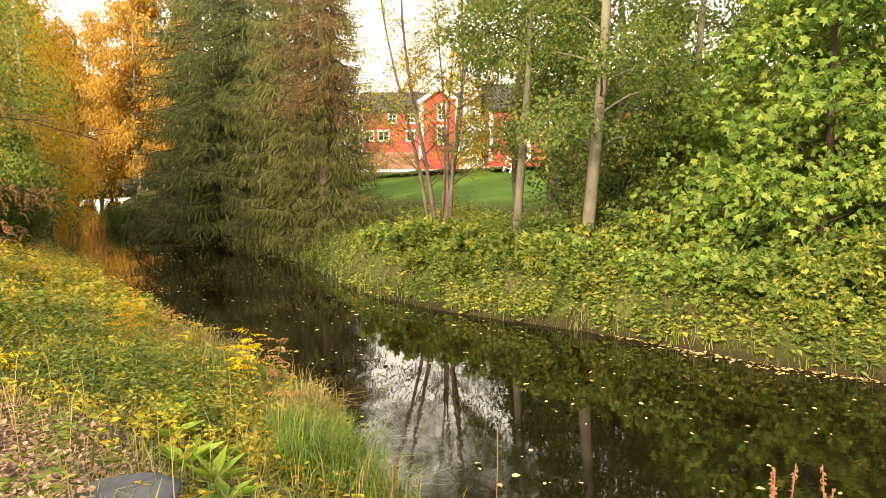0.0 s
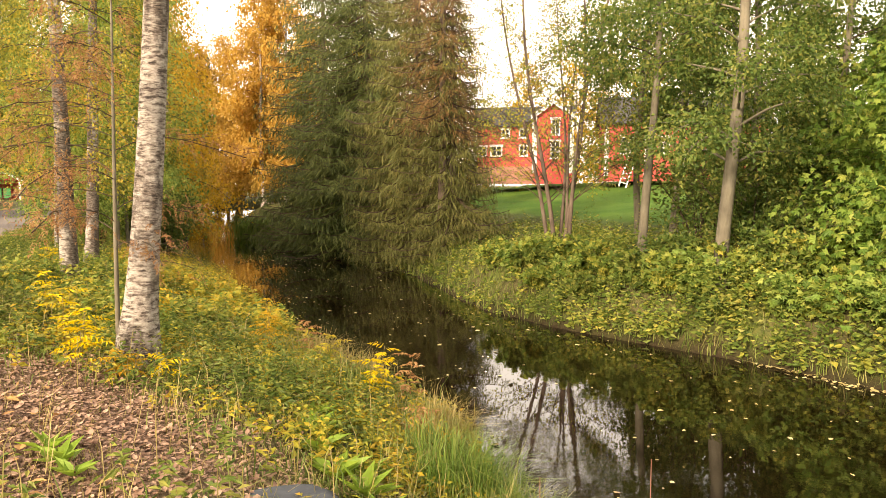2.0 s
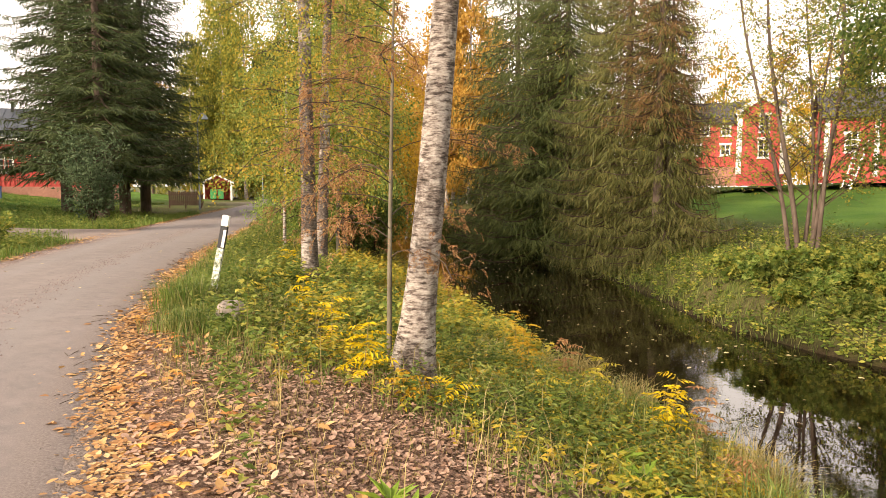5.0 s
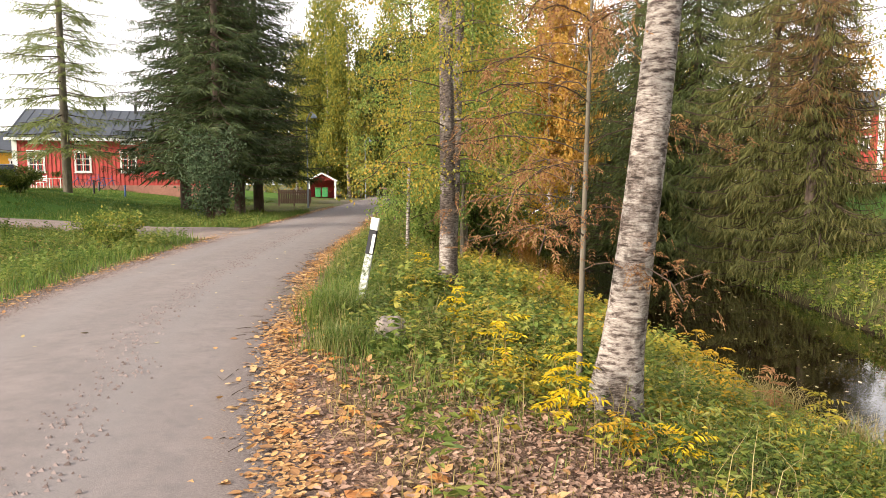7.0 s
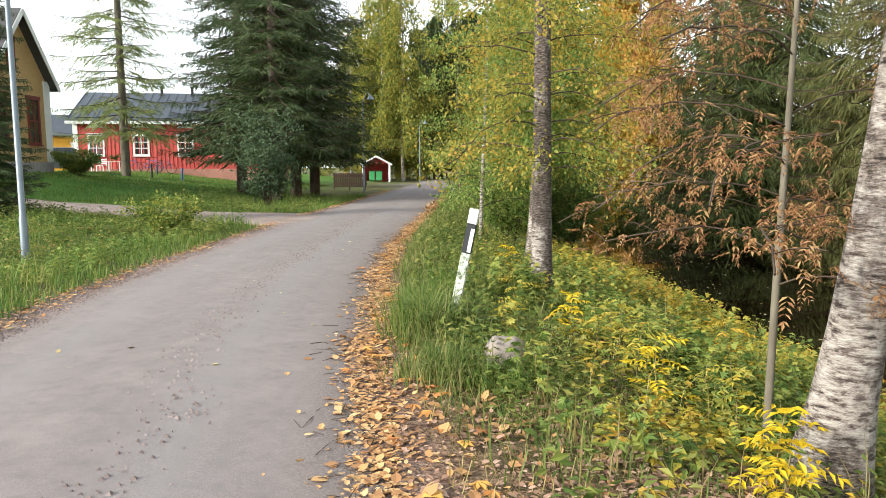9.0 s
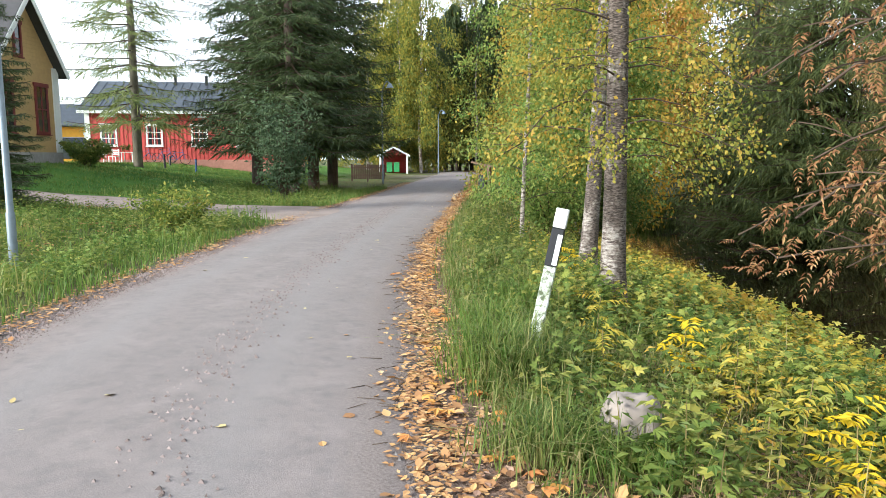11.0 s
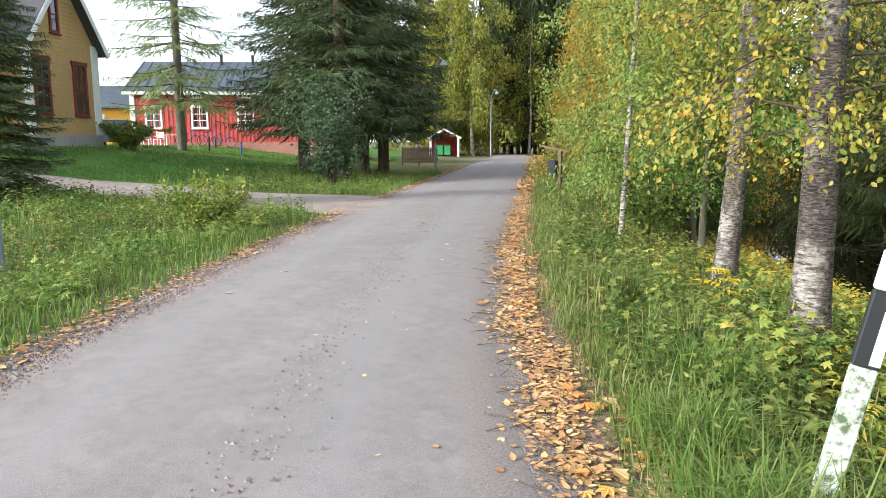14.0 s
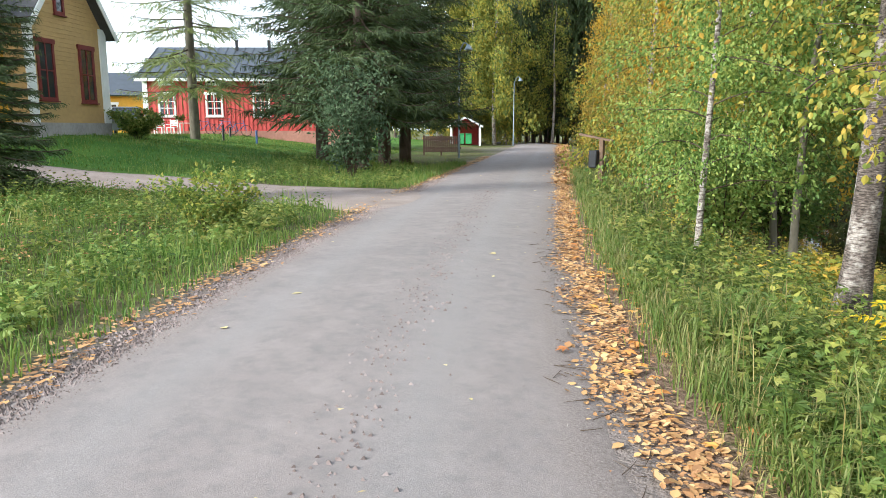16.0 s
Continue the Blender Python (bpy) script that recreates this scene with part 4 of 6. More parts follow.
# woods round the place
far_spruce = spruce("wood_spruce", at(-50, 96), "dark spruce of the wood at the end of the road", H=21, R=3.8, base_h=2.4, r0=0.25, whorls=22, per=6, sprays=18, least=2, knots=3, m_needle=M_NEEDLE_SHADED, seed=101, group="spruce wood", size=1.3, power=0.5)
far_birch = broadleaf("wood_birch", at(-46, 92), "golden birch of the wood", "birch tree", H=16, r0=0.16, base_h=1.5, spread=3.2, limbs=18, leaf_n=2600, leaf=0.33, m_bark=M_BIRCH, m_leaf=M_YELLOW, seed=102, group="golden wood", droop=0.9, hang=0.8, scatter=0.4, twigs=4)
far_green = broadleaf("wood_birch", at(-58, 76), "yellow-green birch of the wood", "birch tree", H=15, r0=0.16, base_h=1.5, spread=3.0, limbs=24, leaf_n=5000, leaf=0.22, m_bark=M_BIRCH, m_leaf=M_YELLOWGREEN, seed=103, group="golden wood", droop=0.9, hang=0.8, scatter=0.4, twigs=4)
placed = [(far_birch, [(-41, 95), (-38, 101), (-24, 80), (-43, 100), (-34, 100), (-20, 74), (-18, 66), (-62, 70), (-66, 66), (-46, 99), (-39.5, 94), (-41, 104), (-16, 58), (2, 76), (6.5, 80), (-3, 79), (12, 77)]),
          (far_green, [(-28, 75), (-15, 52), (-68, 62), (-51, 74)]),
          (far_spruce, [(-47, 82), (-50, 86), (-53, 90), (-48.5, 78), (-57, 93), (-60, 97), (-54, 99), (-62, 90), (-51, 80), (-56, 85), (-66, 95), (-60, 106), (-70, 98), (-63.3, 84), (-57.9, 79.2), (-61.9, 88.6), (-56.4, 82.6), (-57.9, 88.7)])]
for ob, where in placed:
    for k, (x, y) in enumerate(where):
        copy_thing(ob, pose(*at(x, y), 0, 0, k * 77))
# golden and dark trees that close the view
golden = broadleaf("golden_birch", at(-32.0, 76.5), "tall golden birch beyond the spruces on the river", "birch tree", H=23, r0=0.22, base_h=2.5, spread=4.4, limbs=40, leaf_n=14000, leaf=0.32, m_bark=M_BIRCH, m_leaf=M_GOLD, seed=104, group="golden birches", droop=0.8, hang=0.9, scatter=0.45, twigs=5)
for x, y, tn, k in [(-29.8, 83, 90, 1.0), (-44, 90.5, 200, 1.0), (-29.2, 74.2, 20, 1.15), (-31.2, 72.6, 150, 1.1), (-44.5, 84, 310, 0.9)]:
    copy_thing(golden, pose(*at(x, y), 0, 0, tn) @ Matrix.Diagonal((k, k, k, 1)))
bend = broadleaf("bend_birch", at(-57.5, 68), "yellow-green birch behind the bin shelter at the bend", "birch tree", H=19, r0=0.18, base_h=2.0, spread=3.6, limbs=40, leaf_n=12000, leaf=0.24, m_bark=M_BIRCH, m_leaf=M_YELLOWGREEN, seed=105, group="birches at the bend", droop=1.0, hang=0.9, scatter=0.4, twigs=5)
for x, y, tn in [(-60.5, 71.5, 90), (-55.5, 65.3, 170), (-62, 68, 250), (-64, 74.5, 20), (-59.5, 64.5, 130)]:
    copy_thing(bend, pose(*at(x, y), 0, 0, tn))
for x, y, tn, k in [(-56.6, 66.6, 40, 1.45), (-53.2, 66.2, 110, 1.3), (-58.8, 69.5, 290, 1.5), (-57, 81, 60, 1.6)]:
    copy_thing(bend, pose(*at(x, y), 0, 0, tn) @ Matrix.Diagonal((1.1, 1.1, k, 1)))
for k, (x, y) in enumerate([(-55, 79.8), (-58.2, 81.2), (-61.5, 82.8), (-65, 85), (-52, 78.2), (-57, 85)]):
    copy_thing(lead if k < 3 else far_spruce, pose(*at(x, y), 0, 0, k * 61))
r_w = np.random.default_rng(5)
for k in range(48):
    a = -190 + 350 * (k + r_w.uniform(0, 1)) / 48
    if -75 < a < -47:
        continue
    d = r_w.uniform(92, 120)
    x, y = -20 + d * math.sin(radians(a)), 20 + d * math.cos(radians(a))
    zn, zf, zr, zl, zd = [v[0] for v in zones(np.array([(x, y)]))]
    if (zn < 2 and zf < 2) or (zr < 2 and zl < 2):
        continue
    copy_thing(far_spruce if k % 3 and not -38 < a < 16 else far_birch, pose(*at(x, y), 0, 0, r_w.uniform(0, 360)))


# ---- houses ----
def roof_mesh(L, W, eave, ridge, over, thick=0.12, x0=0.0, y0=0.0):
    """A saddle roof with its ridge along x."""
    bm = bmesh.new()
    half = W / 2
    slope = math.atan2(ridge - eave, half)
    run = math.hypot(half, ridge - eave) + over
    for s in (-1, 1):
        m = Matrix.Translation((x0 + L / 2, y0 + half, ridge)) @ pose(0, 0, 0, math.degrees(-s * slope) if s > 0 else math.degrees(slope))
        box(bm, -L / 2 - over, L / 2 + over, min(0, s * run), max(0, s * run), 0, thick, m=m)
    return bm


def house_wall(L, W, eave, ridge, x0=0.0, y0=0.0, z0=-0.6):
    """The walls of a saddle-roofed house, gables included, with thickness below the roof."""
    bm = bmesh.new()
    pts = [(0, z0), (W, z0), (W, eave), (W / 2, ridge), (0, eave)]
    rows = [[bm.verts.new((x0 + x, y0 + y, z)) for y, z in pts] for x in (0, L)]
    for i in range(5):
        j = (i + 1) % 5
        bm.faces.new((rows[0][i], rows[0][j], rows[1][j], rows[1][i]))
    bm.faces.new(rows[0])
    bm.faces.new(list(reversed(rows[1])))
    bmesh.ops.recalc_face_normals(bm, faces=bm.faces)
    return bm


M_RED = plain("red ochre paint", (0.56, 0.085, 0.072), 0.8, grain=6, vary=0.22)
M_RED_DARK = plain("dark red paint", (0.16, 0.02, 0.016), 0.6)
M_WHITE = plain("white paint", (0.78, 0.77, 0.73), 0.6, vary=0.08)
M_OCHRE = plain("yellow ochre paint", (0.50, 0.325, 0.13), 0.7, grain=5, vary=0.15)
# The outbuilding's yellow; on the yellow house's wing it stands for sunlit ochre.
M_OCHRE_BRIGHT = plain("bright yellow paint and lit ochre", (0.66, 0.36, 0.03), 0.7, grain=5, vary=0.15)
M_ROOF = plain("grey sheet metal roof", (0.085, 0.095, 0.11), 0.5, 0.3, grain=3, vary=0.2)
M_ROOF_DARK = plain("dark tile roof", (0.06, 0.055, 0.055), 0.8, grain=5, vary=0.3)
M_STONE = plain("grey foundation stone", (0.34, 0.31, 0.29), 0.9, grain=8, vary=0.3, bump=0.5)
M_BRICKY = plain("pinkish foundation", (0.42, 0.20, 0.15), 0.9, grain=8, vary=0.25, bump=0.4)
M_WOOD = plain("weathered brown wood", (0.10, 0.055, 0.038), 0.8, grain=20, vary=0.4)
M_WOOD_POST = plain("grey-brown post wood", (0.17, 0.105, 0.065), 0.85, grain=20, vary=0.4)
M_STEEL = plain("galvanised steel", (0.20, 0.235, 0.26), 0.5, 0.3, grain=14, vary=0.15)
M_BLACK = plain("black paint", (0.018, 0.018, 0.02), 0.55)
M_GREEN_PAINT = plain("green bin plastic", (0.05, 0.28, 0.09), 0.5)


def glass_material():
    n = Nodes("window glass")
    n.base((0.025, 0.03, 0.035), 0.05, spec=0.6)
    return n.mat


M_GLASS = glass_material()


def window(parent, x, z, w, h, m_trim, face=0.0, bars=(2, 3), trim=0.12, m_bar=None):
    """A window on the front (y = face, looking to -y): trim, pane, bars and sill."""
    tr = part("window", boxes((x - w / 2, x - w / 2 + trim, face - 0.06, face + 0.03, z, z + h), (x + w / 2 - trim, x + w / 2, face - 0.06, face + 0.03, z, z + h),
                              (x - w / 2 + trim, x + w / 2 - trim, face - 0.06, face + 0.03, z, z + trim), (x - w / 2 - 0.06, x + w / 2 + 0.06, face - 0.075, face + 0.03, z + h - trim, z + h + 0.06)), m_trim, parent)
    part("pane", boxes((x - w / 2 + trim, x + w / 2 - trim, face - 0.02, face - 0.004, z + trim, z + h - trim)), M_GLASS, tr)
    iw, ih = w - 2 * trim, h - 2 * trim
    for k in range(1, bars[0]):
        xc = x - iw / 2 + iw * k / bars[0]
        part("glazing_bar", boxes((xc - 0.03, xc + 0.03, face - 0.045, face - 0.021, z + trim, z + h - trim)), m_bar or m_trim, tr)
    for k in range(1, bars[1]):
        zz = z + trim + ih * k / bars[1]
        part("glazing_bar", boxes((x - iw / 2, x + iw / 2, face - 0.042, face - 0.023, zz - 0.025, zz + 0.025)), m_bar or m_trim, tr)
    part("sill", boxes((x - w / 2 - 0.05, x + w / 2 + 0.05, face - 0.11, face + 0.02, z - 0.05, z - 0.004)), m_trim, tr)
    return tr


def battens(L, z0, z1, face, step=0.28, skip=()):
    bm = bmesh.new()
    x = step / 2
    while x < L:
        for a, b in [(z0, z1)]:
            box(bm, x - 0.03, x + 0.03, face - 0.03, face + 0.01, a, b)
        x += step
    return bm


# long red house on the rising lawn
red = thing("red_house", (-53.8, 29.0, 1.2), "long red wooden house with white windows and grey metal roof", "house", turn=42)
HL, HW, HE, HR = 14.0, 8.0, 3.75, 5.9
part("wall", house_wall(HL, HW, HE, HR), M_RED, red)
part("siding", battens(HL, 0.35, HE, 0.0), M_RED, red)
part("foundation", boxes((-0.05, HL + 0.05, -0.06, HW + 0.06, -0.7, 0.3)), M_BRICKY, red)
rf = part("roof", roof_mesh(HL, HW, HE, HR, 0.4), M_ROOF, red)
bm = bmesh.new()
sl = math.degrees(math.atan2(HR - HE, HW / 2))
for k in range(int(HL / 0.6)):
    box(bm, -0.3 + k * 0.6, -0.27 + k * 0.6, -4.9, 0, 0.12, 0.16, m=Matrix.Translation((0, HW / 2, HR)) @ pose(0, 0, 0, sl))
part("seams", bm, M_ROOF, rf)
part("eaves_board", boxes((-0.4, HL + 0.4, -0.46, -0.40, HE - 0.32, HE - 0.12)), M_WHITE, red)
for x in (0.1, HL - 0.1):
    part("corner_board", boxes((x - 0.16, x + 0.16, -0.07, -0.032, 0.3, HE)), M_WHITE, red)
for k in range(4):
    window(red, 1.45 + k * 3.02, 1.22, 1.12, 1.5, M_WHITE)
    window(red, 1.45 + k * 3.02, 3.24, 0.95, 0.34, M_WHITE, bars=(3, 1), trim=0.08)
for x in (5.2, 7.4):
    part("vent_pipe", boxes((x - 0.09, x + 0.09, HW / 2 - 0.6, HW / 2 - 0.42, HR - 0.4, HR + 0.45), (x - 0.13, x + 0.13, HW / 2 - 0.64, HW / 2 - 0.38, HR + 0.45, HR + 0.52)), M_BLACK, red)
part("chimney", boxes((12, 12.8, HW / 2 - 0.4, HW / 2 + 0.4, HR - 0.5, HR + 0.9)), M_STONE, red)

# yellow house with its gable to the road
yel = thing("yellow_house", (-37.9, 16.6, 1.45), "yellow timber house with red-brown windows and white corner boards", "house", turn=124)
YW, YE, YR = 4.85, 4.3, 7.3
bm = bmesh.new()
pts = [(0, -0.6), (YW, -0.6), (YW, YE), (YW / 2, YR), (0, YE)]
rows = [[bm.verts.new((x, y, z)) for x, z in pts] for y in (0, 7.0)]
for i in range(5):
    j = (i + 1) % 5
    bm.faces.new((rows[0][i], rows[0][j], rows[1][j], rows[1][i]))
bm.faces.new(rows[0])
bm.faces.new(list(reversed(rows[1])))
bmesh.ops.recalc_face_normals(bm, faces=bm.faces)
part("wall", bm, M_OCHRE, yel)
bm = bmesh.new()
for k in range(int((YR - 0.45) / 0.17)):
    z = 0.45 + k * 0.17
    cut = max(0.0, (z + 0.16 - YE) / (YR - YE) * YW / 2)
    if YW - 2 * cut > 0.3:
        box(bm, cut + 0.02, YW - cut - 0.02, -0.022, 0.01, z, z + 0.155)
part("siding", bm, M_OCHRE, yel)
part("foundation", boxes((-0.08, YW + 0.08, -0.1, 7.05, -1.0, 0.42)), M_STONE, yel)
bm = bmesh.new()
ys = math.atan2(YR - YE, YW / 2)
run = math.hypot(YW / 2, YR - YE) + 0.5
for s in (-1, 1):
    box(bm, min(0, s * run), max(0, s * run), -0.5, 7.4, 0.0, 0.12, m=Matrix.Translation((YW / 2, 0, YR)) @ Matrix.Rotation(s * ys, 4, "Y"))
rf = part("roof", bm, M_ROOF_DARK, yel)
bm = bmesh.new()
for s in (-1, 1):
    box(bm, min(0, s * run), max(0, s * run), -0.54, -0.505, -0.12, 0.1, m=Matrix.Translation((YW / 2, 0, YR)) @ Matrix.Rotation(s * ys, 4, "Y"))
part("barge_board", bm, M_WHITE, rf)
for x in (0.1, YW - 0.1):
    part("corner_board", boxes((x - 0.24, x + 0.24, -0.09, -0.03, 0.42, YE + 0.05)), M_WHITE, yel)
for x in (1.0, 3.55):
    window(yel, x, 1.25, 1.0, 2.25, M_RED_DARK, face=-0.025, bars=(2, 2), m_bar=M_RED_DARK)
window(yel, 2.05, 4.55, 0.62, 1.5, M_RED_DARK, face=-0.025, bars=(1, 2), m_bar=M_RED_DARK)
# Wing wall brighter than the gable: the light on it is in the colour.
part("side_wing", house_wall(9.0, 7.0, 4.3, 7.2, x0=-9.0, y0=0.9), M_OCHRE_BRIGHT, yel)
part("side_roof", roof_mesh(9.0, 7.0, 4.3, 7.2, 0.4, x0=-9.0, y0=0.9), M_ROOF_DARK, yel)
window(yel, -2.0, 1.25, 1.0, 2.2, M_RED_DARK, face=0.9, bars=(2, 2))

# yellow outbuilding in the yard behind
out = thing("yellow_outbuilding", (-66.5, 30.5, 1.45), "bright yellow outbuilding with white corners beyond the yard", "house", turn=55)
part("wall", house_wall(7.0, 5.0, 2.9, 4.6), M_OCHRE_BRIGHT, out)
part("roof", roof_mesh(7.0, 5.0, 2.9, 4.6, 0.35), M_ROOF, out)
for x in (0.12, 6.88):
    part("corner_board", boxes((x - 0.14, x + 0.14, -0.07, -0.004, -0.3, 2.9)), M_WHITE, out)
window(out, 2.0, 1.0, 1.0, 1.2, M_WHITE)
window(out, 5.0, 1.0, 1.0, 1.2, M_WHITE)

# red farm across the river
farm = thing("red_farmhouse", (-6.5, 55.5, 2.45), "red two-storey farmhouse with a projecting gabled porch and white trim", "house")
part("wall", house_wall(7.7, 7.0, 3.7, 5.4), M_RED, farm)
part("foundation", boxes((-0.05, 7.75, -0.08, 7.05, -0.8, 0.55)), M_BRICKY, farm)
part("roof", roof_mesh(7.7, 7.0, 3.7, 5.4, 0.3), M_ROOF_DARK, farm)
bm = bmesh.new()
PW0, PW1 = 4.75, 7.7
pts = [(PW0, -0.8), (PW1, -0.8), (PW1, 4.3), ((PW0 + PW1) / 2, 5.3), (PW0, 4.3)]
rows = [[bm.verts.new((x, y, z)) for x, z in pts] for y in (-1.6, 2.5)]
for i in range(5):
    j = (i + 1) % 5
    bm.faces.new((rows[0][i], rows[0][j], rows[1][j], rows[1][i]))
bm.faces.new(rows[0])
bm.faces.new(list(reversed(rows[1])))
bmesh.ops.recalc_face_normals(bm, faces=bm.faces)
part("porch_wall", bm, M_RED, farm)
bm, bw = bmesh.new(), bmesh.new()
ps = math.atan2(1.0, (PW1 - PW0) / 2)
for s in (-1, 1):
    mm = Matrix.Translation(((PW0 + PW1) / 2, 0, 5.32)) @ Matrix.Rotation(s * ps, 4, "Y")
    box(bm, min(0, s * 2.05), max(0, s * 2.05), -1.85, 2.6, 0.0, 0.1, m=mm)
    box(bw, min(0, s * 2.05), max(0, s * 2.05), -1.9, -1.855, -0.18, 0.1, m=mm)
pr = part("porch_roof", bm, M_ROOF_DARK, farm)
part("barge_board", bw, M_WHITE, pr)
for x in (PW0 + 0.1, PW1 - 0.1):
    part("corner_board", boxes((x - 0.17, x + 0.17, -1.68, -1.605, 0.0, 4.3)), M_WHITE, farm)
part("corner_board", boxes((-0.05, 0.3, -0.08, -0.005, 0.5, 3.7)), M_WHITE, farm)
for x, z, w, h in ((0.75, 1.35, 0.75, 0.8), (1.85, 1.35, 0.95, 0.85), (2.55, 2.75, 0.7, 0.75), (3.95, 2.75, 0.7, 0.75), (3.95, 1.35, 0.7, 0.85)):
    window(farm, x, z, w, h, M_WHITE, bars=(2, 2), trim=0.1)
window(farm, 6.4, 1.1, 0.75, 1.35, M_WHITE, face=-1.6, bars=(2, 3), trim=0.1)
window(farm, 6.4, 2.85, 0.7, 1.25, M_WHITE, face=-1.6, bars=(2, 3), trim=0.1)

barn = thing("red_barn", (3.4, 52.0, 2.45), "red wooden farm building with white corner boards seen through trees", "house")
part("side_wall", house_wall(11.0, 6.0, 3.6, 5.6), M_RED, barn)
part("roof", roof_mesh(11.0, 6.0, 3.6, 5.6, 0.35), M_ROOF_DARK, barn)
for x in (0.12, 2.9, 5.4):
    part("corner_board", boxes((x - 0.15, x + 0.15, -0.08, -0.005, -0.2, 3.6)), M_WHITE, barn)
window(barn, 1.5, 1.3, 0.8, 1.3, M_WHITE, bars=(2, 3))
window(barn, 4.1, 1.3, 0.8, 1.3, M_WHITE, bars=(2, 3))

# bin shelter at the bend
shed = thing("bin_shelter", (-54.0, 60.05, 0.35), "small red open-fronted bin shelter with white trim", "shed", turn=38)
part("back_wall", boxes((0, 2.9, 2.0, 2.1, -0.4, 1.7)), M_RED, shed)
for x in (0.0, 2.8):
    part("side_wall", boxes((x, x + 0.1, 0.0, 2.0, -0.4, 1.7)), M_RED, shed)
    part("corner_post", boxes((x - 0.04, x + 0.16, -0.08, -0.004, -0.4, 1.65)), M_WHITE, shed)
bm = bmesh.new()
vs = [bm.verts.new(p) for p in ((0, -0.02, 1.6), (2.9, -0.02, 1.6), (1.45, -0.02, 2.35))]
bm.faces.new(vs)
bmesh.ops.solidify(bm, geom=bm.faces[:], thickness=0.06)
part("gable", bm, M_RED, shed)
bm, bw = bmesh.new(), bmesh.new()
for s in (-1, 1):
    mm = Matrix.Translation((1.45, 0, 2.4)) @ Matrix.Rotation(s * 0.49, 4, "Y")
    box(bm, min(0, s * 1.95), max(0, s * 1.95), -0.3, 2.3, 0.0, 0.09, m=mm)
    box(bw, min(0, s * 1.95), max(0, s * 1.95), -0.34, -0.305, -0.1, 0.08, m=mm)
rf = part("roof", bm, M_ROOF_DARK, shed)
part("barge_board", bw, M_WHITE, rf)
for k in range(2):
    wb = thing("wheelie_bin", (-54.0 + 0.62 + 0.75 * k * 0.79, 60.05 + 0.85 + 0.75 * k * 0.62, ground(-53, 61) - 0.0), "green plastic wheelie bin in the shelter", "bin", "shelter bins", turn=38)
    bm = bmesh.new()
    box(bm, -0.3, 0.3, -0.32, 0.32, 0.05, 1.0, bevel=0.04)
    part("body", bm, M_GREEN_PAINT, wb)
    part("lid", boxes((-0.32, 0.32, -0.36, 0.34, 1.004, 1.08), bevel=0.02), M_GREEN_PAINT, wb)


# ---- things by the road ----
def post_mesh(lines, sides=10):
    return np_mesh("pole", *tubes(lines, sides), None, True)


# marker post, leaning
def marker_post(base, top):
    base, top = np.array(base), np.array(top)
    ob = thing("marker_post", tuple(base), "leaning white road marker post with a black band", "marker post")
    d = Vector(top - base)
    z = d.normalized()
    x = Vector((0.95, 0.31, 0.0))
    x = (x - z * x.dot(z)).normalized()
    m = Matrix((x, z.cross(x), z)).transposed().to_4x4()
    L = d.length
    def piece(name, z0, z1, w, t, mat, parent=ob, label=""):
        bm = bmesh.new()
        box(bm, -w / 2, w / 2, -t / 2, t / 2, z0, z1, bevel=0.006, m=m)
        return part(name, bm, mat, parent, label)
    piece("shaft", -0.2, L * 0.668, 0.092, 0.045, M_POST_WORN)
    piece("band", L * 0.67, L * 0.888, 0.096, 0.048, M_BLACK, label="black band")
    piece("cap", L * 0.89, L, 0.097, 0.05, M_WHITE)
    bm = bmesh.new()
    box(bm, 0.006, 0.044, -0.0275, -0.0245, L * 0.68, L * 0.855, m=m)
    part("reflector", bm, M_WHITE, ob)
    return ob


def worn_white():
    n = Nodes("worn white paint with moss")
    f = n.noise(14, 6, 0.7)
    col = n.ramp(f, (0.40, (0.10, 0.12, 0.06)), (0.49, (0.42, 0.45, 0.36)), (0.56, (0.76, 0.76, 0.72)))
    return n.base(col, 0.7).bump(f, 0.3, 0.004).mat


M_POST_WORN = worn_white()
marker_post((-8.32, 8.08, -0.10), (-8.096, 8.219, 1.216))


# boulder
def boulder(at_xyz, size, seed):
    ob = bmesh.new()
    bmesh.ops.create_icosphere(ob, subdivisions=4, radius=1.0)
    for v in ob.verts:
        p = v.co.normalized()
        q = p * (abs(p.x) ** 3.4 + abs(p.y) ** 3.4 + abs(p.z) ** 3.4) ** (-1 / 3.4)
        k = 1 + 0.16 * noise.noise(p * 1.3 + Vector((seed, 0, 0))) + 0.05 * noise.noise(p * 4 + Vector((0, seed, 0)))
        v.co = Vector((q.x * size[0], q.y * size[1], q.z * size[2])) * k
    for f in ob.faces:
        f.smooth = True
    b = part("boulder", ob, M_BOULDER)
    b.matrix_basis = pose(*at_xyz, 6, 16, 20)
    return b


M_BOULDER = plain("pinkish granite", (0.29, 0.24, 0.205), 0.9, grain=14, vary=0.12, bump=0.1)
tagged(boulder((-7.12, 7.02, 0.06), (0.16, 0.15, 0.26), 3), "pale pinkish boulder half hidden in verge grass", "boulder")


